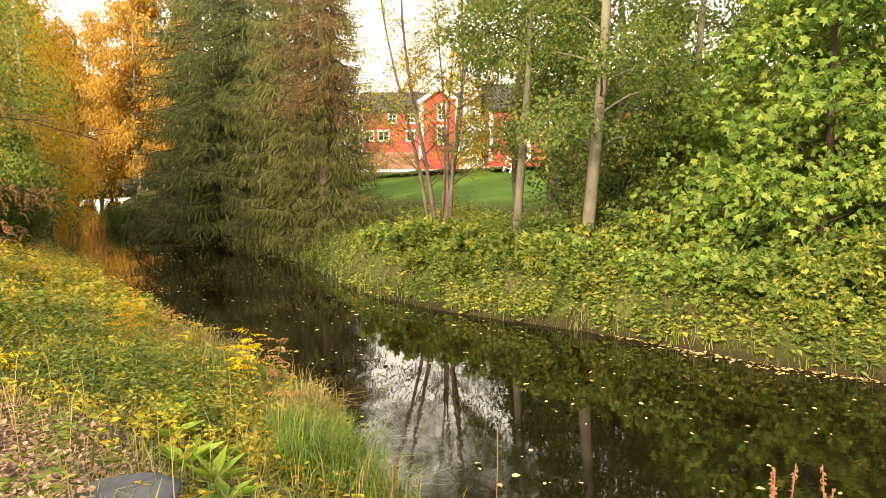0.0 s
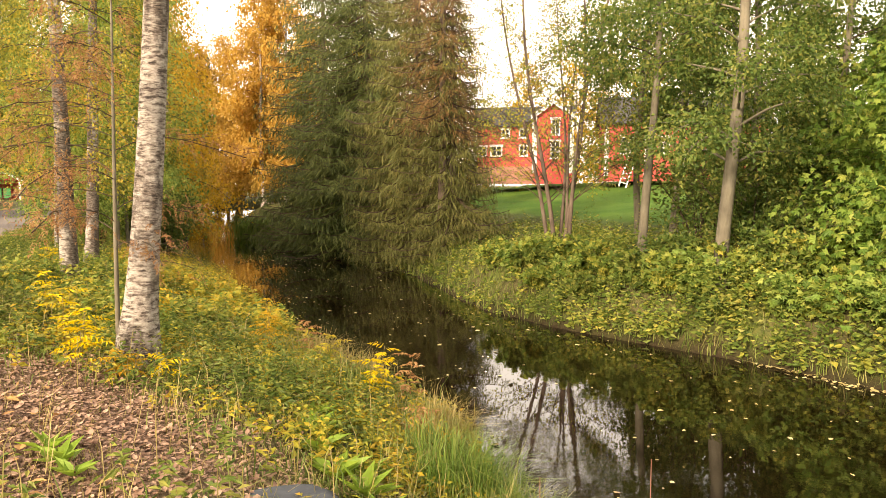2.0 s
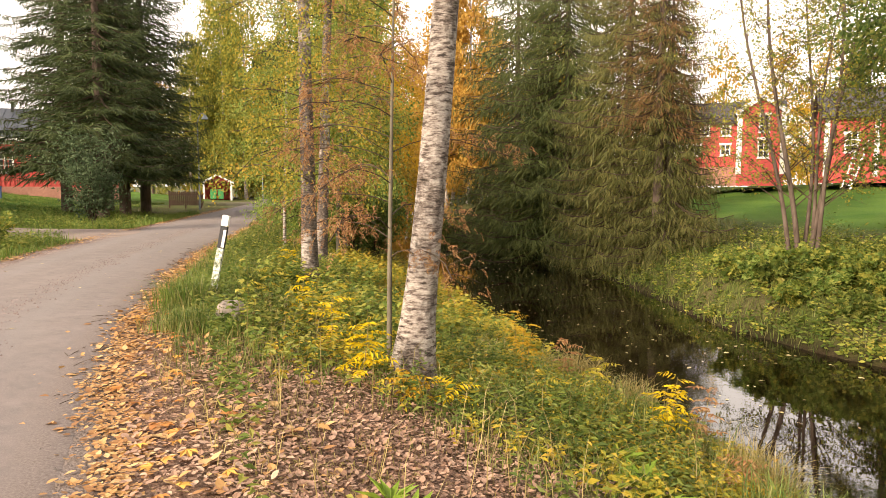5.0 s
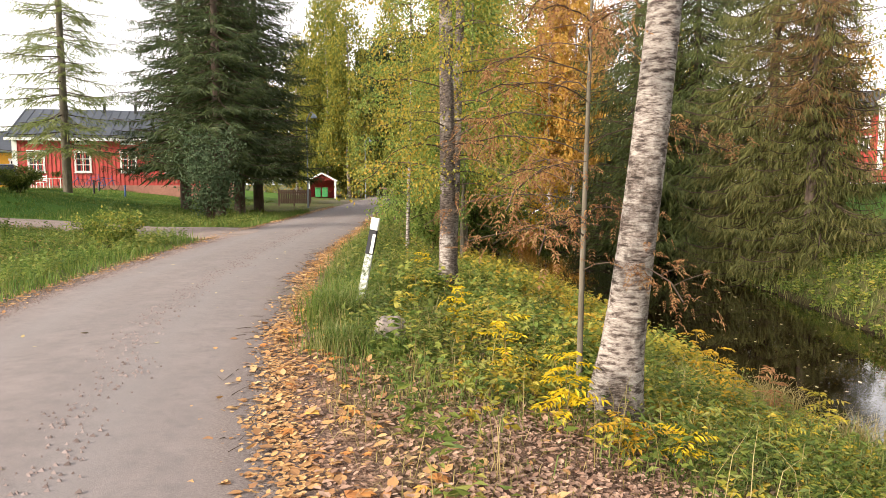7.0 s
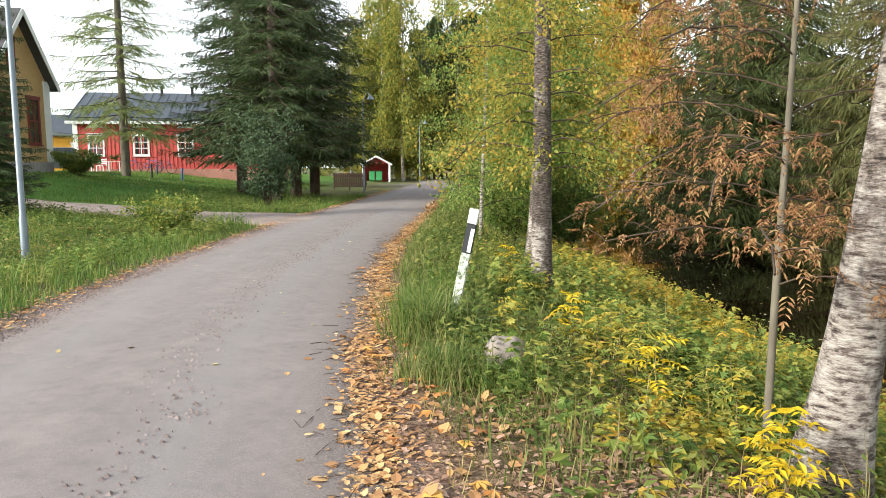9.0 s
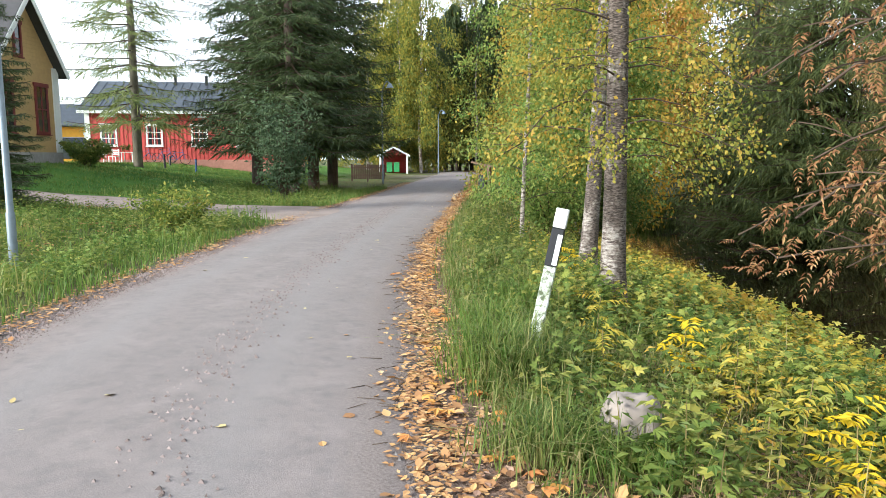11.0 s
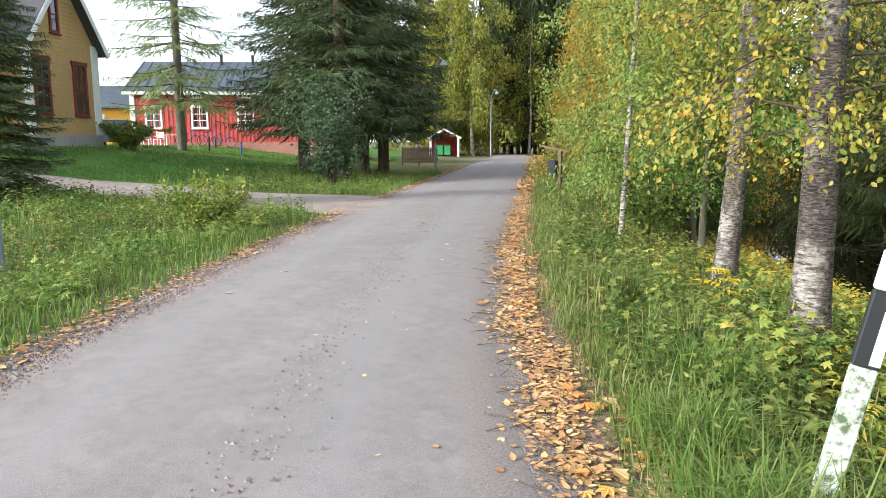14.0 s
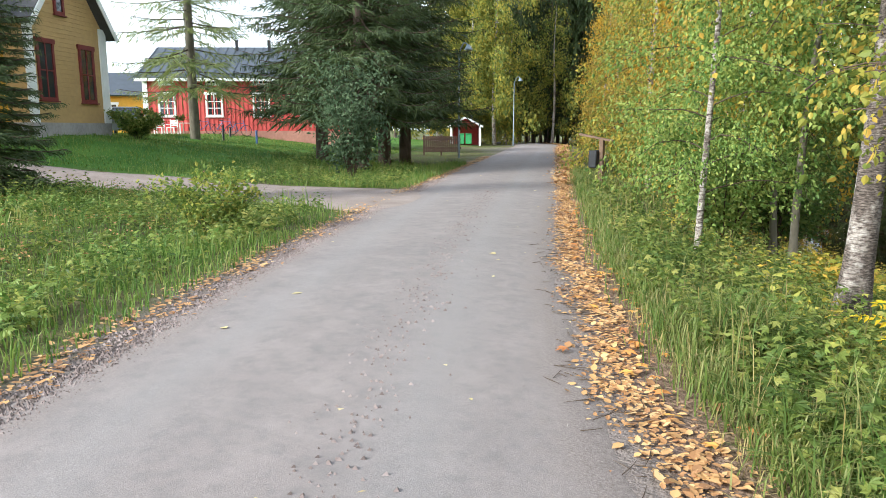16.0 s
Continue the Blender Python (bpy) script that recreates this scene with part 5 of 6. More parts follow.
# street lamps
def street_lamp(x, y, H, label, arm=True):
    ob = thing("street_lamp", at(x, y), label, "street lamp", "street lamps", turn=0)
    z = np.array([-0.3, 0.0, 0.9, 0.92, H])
    part("pole", post_mesh([(np.column_stack([0 * z, 0 * z, z]), np.array([0.07, 0.07, 0.068, 0.055, 0.04]))]), M_STEEL, ob)
    if arm:
        t = np.linspace(0, 1, 9)
        pts = np.column_stack([0.9 * t, -0.35 * t, H + 0.55 * np.sin(t * np.pi * 0.75)])
        part("arm", post_mesh([(pts, np.full(9, 0.035))], 8), M_STEEL, ob)
        e = pts[-1]
        bm = bmesh.new()
        bmesh.ops.create_cone(bm, cap_ends=True, segments=16, radius1=0.24, radius2=0.07, depth=0.28, matrix=Matrix.Translation((e[0] + 0.06, e[1] - 0.02, e[2] - 0.12)))
        part("shade", bm, M_STEEL, ob)
    return ob


street_lamp(-17.65, 8.45, 6.0, "grey galvanised street lamp pole in the verge grass")
street_lamp(-35.4, 38.5, 6.0, "grey street lamp by the road under the trees")
street_lamp(-49.2, 63.9, 6.0, "pale street lamp with a curved arm at the bend")

# letter box on a post with a slanting board
mb = thing("mailbox_stand", at(-19.0, 24.9), "black letter box on a weathered wooden post", "mailbox")
part("post", boxes((-0.06, 0.06, -0.06, 0.06, -0.3, 1.35), bevel=0.008), M_WOOD_POST, mb)
bm = bmesh.new()
box(bm, -0.75, 0.35, -0.05, 0.05, -0.03, 0.03, m=Matrix.Translation((0, 0, 1.38)) @ pose(0, 0, 0, 0, 10, 0))
part("top_board", bm, M_WOOD_POST, mb)
part("letter_box", boxes((-0.32, -0.065, -0.2, 0.2, 0.55, 1.05), bevel=0.02), M_BLACK, mb, "black letter box")

# brown fence by the spruces
fence = thing("wooden_fence", at(-39.5, 40.0), "low weathered brown board fence beside the road", "fence", turn=38)
for k in range(3):
    part("post", boxes((k * 1.1 - 0.05, k * 1.1 + 0.05, 0.06, 0.16, -0.3, 1.2)), M_WOOD, fence)
for k in range(18):
    part("board", boxes((k * 0.13, k * 0.13 + 0.11, 0.0, 0.025, 0.15, 1.15)), M_WOOD, fence)
for z in (0.35, 0.9):
    part("rail", boxes((-0.05, 2.36, 0.028, 0.058, z, z + 0.1)), M_WOOD, fence)


# ---- plants on the ground ----
def scatter(n, x0, x1, y0, y1, keep, seed):
    """Random spots in a rectangle; keep(q, zones, r) gives each spot's chance."""
    r = np.random.default_rng(seed)
    q = np.column_stack([r.uniform(x0, x1, n), r.uniform(y0, y1, n)])
    zs = zones(q)
    ok = r.uniform(0, 1, n) < keep(q, *zs)
    q = q[ok]
    return np.column_stack([q, height(q)]), r


def blades(p, h, w, r, bend=0.5):
    """Grass blades: a bent strip of two steps."""
    n = len(p)
    az = r.uniform(0, 6.283, n)
    d = np.column_stack([np.cos(az), np.sin(az), np.zeros(n)])
    s = np.column_stack([-np.sin(az), np.cos(az), np.zeros(n)]) * np.broadcast_to(w, n)[:, None] / 2
    h = np.broadcast_to(h, n)[:, None]
    b = (bend * r.uniform(0.2, 1.3, n))[:, None]
    up = np.array([0, 0, 1.0])
    m = p + up * h * 0.55 + d * h * b * 0.22
    t = p + up * h * (1 - 0.35 * b) + d * h * b * 0.75
    v = np.stack([p - s - up * 0.03, p + s - up * 0.03, m + s * 0.8, m - s * 0.8, t], 1).reshape(-1, 3)
    i = np.arange(n)[:, None] * 5
    return v, [i + np.array([[0, 1, 2, 3]]), i + np.array([[3, 2, 4]])]


def herbs(p, h, k, size, slim, r, lobes=False, flat=0.6):
    """Leafy stalks: k leaves round each stalk, and a thin stem."""
    n = len(p)
    h = np.broadcast_to(h, n)
    leanv = np.column_stack([r.normal(0, 0.2, n), r.normal(0, 0.2, n), np.ones(n)])
    u = np.tile((np.arange(k) + 0.6) / k, n)
    i = np.repeat(np.arange(n), k)
    az = np.tile(np.arange(k) * 2.4, n) + np.repeat(r.uniform(0, 6.28, n), k)
    base = p[i] + leanv[i] * (h[i] * (0.25 + 0.75 * u))[:, None]
    d = np.column_stack([np.cos(az), np.sin(az), r.uniform(-0.5, 0.45, n * k)])
    sz = size * r.uniform(0.6, 1.2, n * k) * (1.15 - 0.45 * u)
    lv = lobed(base, d, sz, r, flat) if lobes else leaves(base, d, sz, sz * slim, r, flat=flat)
    st = blades(p, h, 0.008, r, 0.25)
    return lv, st


def stuff(name, mesh, mat, label, category):
    return tagged(part(name, np_mesh(name, *mesh), mat), label, category, kind="stuff")


dry_land = lambda zn, zf: (zn > 0.0) | (zf > 0.0)

def along(line, n, s0, s1, spread, seed, keep=1.0, shift=0.0):
    """Random spots beside a line, from s0 to s1 metres along y, offset to its right by about shift."""
    r = np.random.default_rng(seed)
    L = smooth_line(line, 0.4)
    L = L[(L[:, 1] > s0) & (L[:, 1] < s1)]
    seg = np.linalg.norm(np.diff(L, axis=0), axis=1)
    c = np.concatenate([[0], np.cumsum(seg)])
    t = r.uniform(0, c[-1], n)
    x, y = np.interp(t, c, L[:, 0]), np.interp(t, c, L[:, 1])
    dx, dy = np.interp(t + 0.3, c, L[:, 0]) - np.interp(t - 0.3, c, L[:, 0]), np.interp(t + 0.3, c, L[:, 1]) - np.interp(t - 0.3, c, L[:, 1])
    k = np.hypot(dx, dy) + 1e-9
    off = shift + r.normal(0, 1, n) * spread + 0.10 * lumps(x, y, 2.7, 3)
    q = np.column_stack([x + dy / k * off, y - dx / k * off])
    return np.column_stack([q, height(q)]), r


tuft = lambda q, k, s: lumps(q[:, 0], q[:, 1], k, s) + 0.5 * lumps(q[:, 0], q[:, 1], k * 2.3, s + 3)

# right of the road: mixed grass, taller in tufts
p, r = scatter(190000, -15, -1, 2, 16, lambda q, zn, zf, zr, zl, zd: (zn > 0.05) * (zr > 0.62) * (zl < 0) * np.clip(0.5 + 0.35 * tuft(q, 1.7, 3), 0.08, 1) * np.clip(1 - 1.25 * bare(q), 0.03, 1) * ease(q[:, 1] + 0.4 * (zr - 1.5), 4.6, 6.6), 201)
hh = r.gamma(5, 0.042, len(p)) * np.clip(0.95 + 0.45 * tuft(p, 1.1, 5), 0.4, 1.8) * (1 - 0.55 * bare(p))
stuff("verge_grass", blades(p, hh, 0.010, r, 1.35), M_GRASS, "long green and yellowing grass between the road and the river", "grass")
p, r = scatter(70000, -24, 9, 0, 34, lambda q, zn, zf, zr, zl, zd: (zn > 0.05) * (zr > 0.62) * (zl < 0) * ((q[:, 1] > 14) | (q[:, 0] > -2.5)) * 0.9, 208)
stuff("bank_grass", blades(p, r.gamma(5, 0.05, len(p)), 0.012, r, 1.2), M_GRASS, "long grass on the bank and farther verge", "grass")
p, r = along(EDGE_R, 22000, 6.3, 30, 0.16, 209, shift=0.85)
stuff("road_edge_grass", blades(p, r.gamma(5, 0.036, len(p)), 0.010, r, 1.0), M_GRASS, "green grass leaning over the road edge", "grass")
p, r = scatter(15000, -20, 4, 2, 26, lambda q, zn, zf, zr, zl, zd: (zn > 0.05) * (zr > 0.7) * (zl < 0) * np.clip(0.3 + 0.4 * tuft(q, 0.9, 8), 0, 1), 202)
stuff("dry_stalks", blades(p, r.uniform(0.4, 0.85, len(p)), 0.006, r, 0.9), M_GRASS_DRY, "tall dry pale grass stalks on the verge", "grass")
p, r = scatter(34000, -15, -2, 3, 18, lambda q, zn, zf, zr, zl, zd: (zn > 0.1) * (zr > 0.9) * (zl < 0) * np.clip(0.45 + 0.5 * tuft(q, 1.3, 11), 0, 1) * np.clip(1 - 1.3 * bare(q), 0, 1), 210)
lv, st = herbs(p, r.uniform(0.08, 0.48, len(p)), 7, 0.095, 0.38, r, flat=0.4)
stuff("verge_herbs", lv, M_HERB_GREEN, "mixed green and yellow herbs on the verge", "herbs")
p, r = scatter(60000, -12, -1, 2, 12, lambda q, zn, zf, zr, zl, zd: (zn > 0.1) * (zr > 0.5) * (zl < 0) * np.clip(0.4 - 0.15 * bare(q) + 0.4 * tuft(q, 2.1, 7), 0, 1), 220)
stuff("dead_grass", blades(p, r.gamma(4, 0.034, len(p)) * (1 - 0.5 * bare(p)), 0.006, r, 1.9), M_GRASS_DRY, "flattened dead straw-coloured grass on the verge", "grass")
p, r = scatter(15000, -20, -6, 6.5, 24, lambda q, zn, zf, zr, zl, zd: (zn > 0.3) * (zr > 0.75) * (zr < 3.4) * (zl < 0) * np.clip(0.15 + 0.8 * tuft(q, 1.6, 27), 0, 1), 235)
lv, st = herbs(p, r.uniform(0.12, 0.5, len(p)), 8, 0.085, 0.6, r, lobes=True, flat=0.65)
stuff("verge_weeds", lv, M_HERB_GREEN, "light green leafy weeds in the verge grass", "herbs")
# left verge and ditch
p, r = scatter(240000, -34, -8, 1, 32, lambda q, zn, zf, zr, zl, zd: (zl > 0.24) * (zl < 9) * (zd < -0.1) * np.where(zl < 6.5, 0.9, 0.25) * np.clip(0.75 + 0.3 * tuft(q, 0.8, 1), 0.2, 1), 203)
hh = r.gamma(5, 0.042, len(p)) * np.clip(0.9 + 0.5 * tuft(p, 0.9, 2), 0.35, 1.8)
stuff("left_verge_grass", blades(p, hh, 0.014, r, 0.9), M_GRASS_FRESH, "fresh green grass on the verge and ditch", "grass")
p, r = scatter(30000, -30, -10, 2, 22, lambda q, zn, zf, zr, zl, zd: (zl > 0.9) * (zl < 6.8) * (zd < -0.15) * np.clip(0.3 + 0.6 * tuft(q, 0.7, 4), 0, 1), 204)
lv, st = herbs(p, r.uniform(0.1, 0.45, len(p)), 6, 0.09, 0.45, r)
stuff("left_verge_herbs", lv, M_HERB_GREEN, "low leafy herbs in the ditch beside the road", "herbs")
p, r = scatter(26000, -30, -9, 2, 22, lambda q, zn, zf, zr, zl, zd: (zl > 0.7) * (zl < 7) * (zd < -0.3) * np.clip(-0.15 + 0.8 * tuft(q, 0.9, 9), 0, 1), 221)
lv, st = herbs(p, r.uniform(0.15, 0.6, len(p)), 7, 0.12, 0.5, r)
stuff("ditch_herbs", lv, M_HERB_GREEN, "clumps of broad-leaved herbs in the ditch", "herbs")
p, r = scatter(3000, -30, -12, 2, 18, lambda q, zn, zf, zr, zl, zd: (zl > 2.5) * (zl < 7) * (zd < -0.2) * 0.8, 216)
stuff("ditch_leaves", (lambda m: m)(leaves(p + np.array([0, 0, 0.16]), np.column_stack([r.normal(size=len(p)), r.normal(size=len(p)), r.normal(0, 0.2, len(p))]), 0.08, 0.06, r, flat=0.9)), M_LITTER, "pale fallen leaves caught on the ditch grass", "fallen leaves")
p, r = scatter(26000, -34, -9, 2, 26, lambda q, zn, zf, zr, zl, zd: (zl > 0.8) * (zl < 7) * (zd < -0.2) * np.clip(-0.1 + 0.75 * tuft(q, 1.3, 23), 0, 1), 233)
lv, st = herbs(p, r.uniform(0.12, 0.42, len(p)), 7, 0.10, 0.62, r, lobes=True, flat=0.7)
stuff("ditch_weeds", lv, M_GREEN_LIGHT, "lush light green weeds in the ditch", "herbs")
p, r = scatter(150000, -62, -18, 10, 44, lambda q, zn, zf, zr, zl, zd: (zl > 6) * (zl < 30) * (zd < -0.15) * 0.9, 234)
stuff("lawn_grass", blades(p, r.gamma(5, 0.016, len(p)), 0.022, r, 1.2), M_GRASS_FRESH, "short mown grass on the lawn before the houses", "grass")
# near bank herbs, yellowing towards the birch
p, r = scatter(13000, -15, 4, 4, 22, lambda q, zn, zf, zr, zl, zd: (zn > -0.1) * (zr > 1.8) * (zl < 0) * 0.85 * np.clip(0.25 + 1.2 * np.exp(-(zn / 1.5) ** 2) + 0.35 * tuft(q, 1.2, 2), 0, 1) * np.clip(1 - 1.3 * bare(q), 0.01, 1), 205)
hh = r.uniform(0.15, 0.5, len(p)) * (0.5 + 0.5 * ease(-p[:, 0], 4.6, 5.6))
lv, st = herbs(p, hh, 7, 0.11, 0.40, r, flat=0.4)
stuff("near_bank_herbs", lv, M_HERB_YELLOW, "yellowing leafy herbs along the near bank", "herbs")
stuff("near_bank_stems", st, M_STEM, "thin brown herb stems on the near bank", "herbs")
p, r = scatter(4200, -11, -3.6, 6, 14, lambda q, zn, zf, zr, zl, zd: (zn > 0.1) * (zr > 1.25) * (zl < 0) * np.clip(0.25 + 0.8 * tuft(q, 1.5, 17), 0, 1) * np.clip(1 - 1.5 * bare(q), 0, 1) * (q[:, 0] < -5.3), 231)
lv, st = herbs(p, r.uniform(0.2, 0.62, len(p)), 9, 0.105, 0.6, r, lobes=True, flat=0.7)
stuff("bramble_leaves", lv, M_HERB, "yellow-green lobed bramble leaves round the birches", "herbs")
stuff("bramble_stems", st, M_STEM, "thin brown bramble stems round the birches", "herbs")
p, r = scatter(5000, -12, -3.2, 8.4, 18, lambda q, zn, zf, zr, zl, zd: (zn > 0.1) * (zn < 3.2) * (zr > 1.6) * (zl < 0) * np.clip(0.25 + 0.8 * tuft(q, 1.1, 19), 0, 1) * ((q[:, 0] < -5.6) | (q[:, 1] > 11)), 232)
lv, st = herbs(p, r.uniform(0.2, 0.6, len(p)), 9, 0.12, 0.6, r, lobes=True, flat=0.7)
stuff("bank_shrub_leaves", lv, M_HERB_YELLOW, "yellow lobed leaves of low shrubs above the water", "herbs")
p, r = scatter(5200, -6.2, -0.6, 5.6, 12, lambda q, zn, zf, zr, zl, zd: (zn > 0.05) * (zr > 1.4) * np.clip(0.35 + 0.7 * tuft(q, 1.9, 37), 0, 1) * np.clip(1 - 1.4 * bare(q), 0, 1), 238)
lv, st = herbs(p, r.uniform(0.1, 0.3, len(p)), 8, 0.085, 0.5, r, flat=0.5)
stuff("low_bank_herbs", lv, M_HERB_YELLOW, "low yellow and orange herbs between the birch and the water", "herbs")
# far bank herbs and grass
p, r = scatter(54000, -12, 17, 4, 36, lambda q, zn, zf, zr, zl, zd: (zf > -0.15) * (zf < 6) * np.where(zf < 2.8, 0.95, 0.4) * np.clip(ease(q[:, 0], -3.5, 1.5), 0.3, 1), 206)
hh = r.uniform(0.25, 0.85, len(p)) * (0.45 + 0.65 * ease(p[:, 0], -4, 3)) * np.clip(0.8 + 0.5 * tuft(p, 1.4, 31), 0.35, 1.5)
tall = r.uniform(0, 1, len(p)) < 0.5
lv, st = herbs(p[tall], hh[tall] * 1.4, 10, 0.135, 0.5, r, flat=0.12)
stuff("far_bank_weeds", lv, M_HERB_GREEN, "taller green weeds on the far bank", "herbs")
p, hh = p[~tall], hh[~tall]
lv, st = herbs(p, hh, 9, 0.13, 0.55, r, flat=0.12)
stuff("far_bank_herbs", lv, M_HERB, "dense green and yellow herbs on the far bank", "herbs")
p, r = scatter(120000, -14, 16, 6, 40, lambda q, zn, zf, zr, zl, zd: (zf > -0.16) * (zf < 7) * np.where(zf < 0.5, 2.2, np.where(zf < 2, 1.0, 0.4)), 207)
stuff("far_bank_grass", blades(p, r.gamma(5, 0.055, len(p)), 0.015, r, 1.5), M_GRASS, "long grass hanging over the far bank", "grass")

# fallen leaves
def lying(p, size, r, lift=0.012, tilt=0.25):
    n = len(p)
    az = r.uniform(0, 6.283, n)
    d = np.column_stack([np.cos(az), np.sin(az), r.normal(0, tilt, n)])
    s = size * np.clip(r.gamma(7, 1 / 7, n), 0.4, 2.0)
    return round_leaves(p + np.array([0, 0, lift]), d, s, s * r.uniform(0.55, 0.85, n), r, fold=0.1, flat=0.93)


p, r = along(EDGE_R, 19000, -3, 26, 0.12, 211, shift=0.22)
stuff("roadside_leaves", lying(p, 0.041, r, 0.018, 0.16), M_LITTER, "orange and tan fallen leaves along the road edge", "fallen leaves")
p, r = along(EDGE_R, 9000, 24, 75, 0.25, 217, shift=0.4)
stuff("far_roadside_leaves", lying(p, 0.095, r, 0.03, 0.35), M_LITTER, "orange fallen leaves farther along the road edge", "fallen leaves")
p, r = along(EDGE_L, 6500, 2, 40, 0.15, 212, shift=-0.22)
stuff("left_edge_leaves", lying(p, 0.05, r, 0.02, 0.15), M_LITTER, "tan and brown fallen leaves along the other road edge", "fallen leaves")
p, r = scatter(110000, -9, 2, 1, 10, lambda q, zn, zf, zr, zl, zd: (zn > 0.3) * (zr > 0.3) * (zl < 0) * np.clip(1.3 * bare(q) + 0.12, 0, 1), 213)
stuff("bank_leaf_litter", lying(p, 0.036, r, 0.028, 0.3), M_LITTER_BROWN, "brown leaf litter on the worn bank", "fallen leaves")
p, r = along(EDGE_R, 260, -2, 20, 0.2, 223, shift=0.5)
az = r.uniform(0, 6.28, len(p))
stuff("large_leaves", lobed(p + np.array([0, 0, 0.045]), np.column_stack([np.cos(az), np.sin(az), r.normal(0, 0.15, len(p))]), r.uniform(0.07, 0.12, len(p)), r, 0.93), M_LITTER_ORANGE, "larger lobed orange leaves on the road edge", "fallen leaves")
p, r = along(EDGE_R, 1700, -3, 9, 0.5, 218, shift=0.9)
stuff("shoulder_leaves", lying(p, 0.065, r, 0.03, 0.3), M_LITTER, "orange leaves strewn over the road shoulder", "fallen leaves")
p, r = scatter(1500, -24, 2, -3, 30, lambda q, zn, zf, zr, zl, zd: (zr < 0) * (zl < 0) * 0.4, 214)
p[:, 2] += 0.04
stuff("road_leaves", lying(p, 0.055, r, 0.006, 0.1), M_FLOAT, "single pale leaves scattered on the road", "fallen leaves")
p, r = along(EDGE_R, 260, 4, 16, 0.16, 224, shift=0.05)
lines = []
for q in p:
    az, L = r.uniform(0, 6.28), r.uniform(0.05, 0.22)
    mid = q + np.array([0, 0, 0.022])
    d = np.array([math.cos(az), math.sin(az), 0.0]) * L / 2
    lines.append((np.array([mid - d, mid + np.array([0.01, -0.01, 0.006]), mid + d]), np.array([0.003, 0.0028, 0.0015])))
stuff("fallen_twigs", tubes(lines, 4), M_TWIG, "thin dark twigs fallen on the road edge", "twigs")
p, r = scatter(9000, -22, 1, -1, 22, lambda q, zn, zf, zr, zl, zd: (zr < 0) * (zl < 0) * np.clip(0.12 + np.exp(zr / 0.25) + np.exp(zl / 0.3), 0, 1), 222)
n = len(p)
w = 0.012 * r.uniform(0.4, 1.4, n)[:, None]
mid = p + np.array([0, 0, 0.02])
cr = np.array([(1, 0, 0), (-0.5, 0.87, 0), (-0.5, -0.87, 0), (0, 0, 0.8)])
v = (mid[:, None] + w[:, None] * cr[None] * r.uniform(0.6, 1.3, (n, 4, 1)))
v[:, :3, 2] -= 0.012
i4 = np.arange(n)[:, None] * 4
stuff("road_grit", (v.reshape(-1, 3), [np.concatenate([i4 + np.array([q]) for q in ((0, 1, 3), (1, 2, 3), (2, 0, 3))])]), leaf_material("grit", (0.05, 0.045, 0.04), (0.16, 0.14, 0.13), (0.34, 0.31, 0.29), glow=0.0, rough=0.9), "loose grit and crumbs on the worn road", "grit")
p, r = along(EDGE_L, 16000, 0, 24, 0.16, 236, shift=0.12)
q, _ = along(EDGE_L, 1500, 0, 20, 0.13, 237, shift=2.1)
p = np.concatenate([p, q])
p[:, 2] = np.where(np.arange(len(p)) < 16000, 0.012, 0.052)
n = len(p)
w = 0.016 * r.uniform(0.4, 1.5, n)[:, None]
v = p[:, None] + np.array([0, 0, 0.01]) + w[:, None] * cr[None] * np.array([1, 1, 0.45]) * r.uniform(0.6, 1.3, (n, 4, 1))
v[:, :3, 2] -= 0.012
i4 = np.arange(n)[:, None] * 4
stuff("rim_gravel", (v.reshape(-1, 3), [np.concatenate([i4 + np.array([q]) for q in ((0, 1, 3), (1, 2, 3), (2, 0, 3))])]), leaf_material("rim gravel", (0.09, 0.068, 0.06), (0.19, 0.145, 0.13), (0.33, 0.265, 0.245), glow=0.0, rough=0.9), "loose reddish gravel along the road's rim", "gravel")
p, r = scatter(6000, -14, 10, 3, 34, lambda q, zn, zf, zr, zl, zd: (zn < 0) * (zf < 0) * 0.3, 215)
p[:, 2] = WATER
stuff("floating_leaves", lying(p, 0.065, r, 0.004, 0.03), M_FLOAT, "pale leaves afloat on the dark water", "floating leaves")
p, r = along(BANK_FAR, 1300, 4, 13.5, 0.16, 219, shift=-0.1)
p[:, 2] = WATER + 0.01
stuff("drifted_leaves", lying(p, 0.07, r, 0.004, 0.1), M_FLOAT, "tan leaves drifted against the far bank", "floating leaves")


# ---- single plants ----
def seedling(x, y, h, label, m_leaf, seed, n=10, length=0.2, name="rowan_seedling"):
    """A young rowan: a stem with feathered leaves."""
    r = np.random.default_rng(seed)
    ob = thing(name, at(x, y), label, "seedling", "rowan seedlings")
    z = np.linspace(-0.05, h, 6)
    pts = np.column_stack([0.12 * h * np.sin(z * 2 + seed), 0.1 * h * np.cos(z * 1.7 + seed), z])
    part("stem", np_mesh("stem", *tubes([(pts, np.linspace(0.007, 0.003, 6))], 5), M_STEM), M_STEM, ob)
    u = np.linspace(0.3, 1, n)
    p = np.column_stack([np.interp(u * h, z, pts[:, k]) for k in range(3)])
    az = np.arange(n) * 2.4 + r.uniform(0, 6)
    d = np.column_stack([np.cos(az), np.sin(az), r.uniform(0.0, 0.7, n)])
    for k in range(n):
        part("leaf", np_mesh("leaf", *fronds(p[k:k + 1], d[k:k + 1], np.array([length * r.uniform(0.7, 1.2)]), r, 5), m_leaf), m_leaf, ob)
    return ob


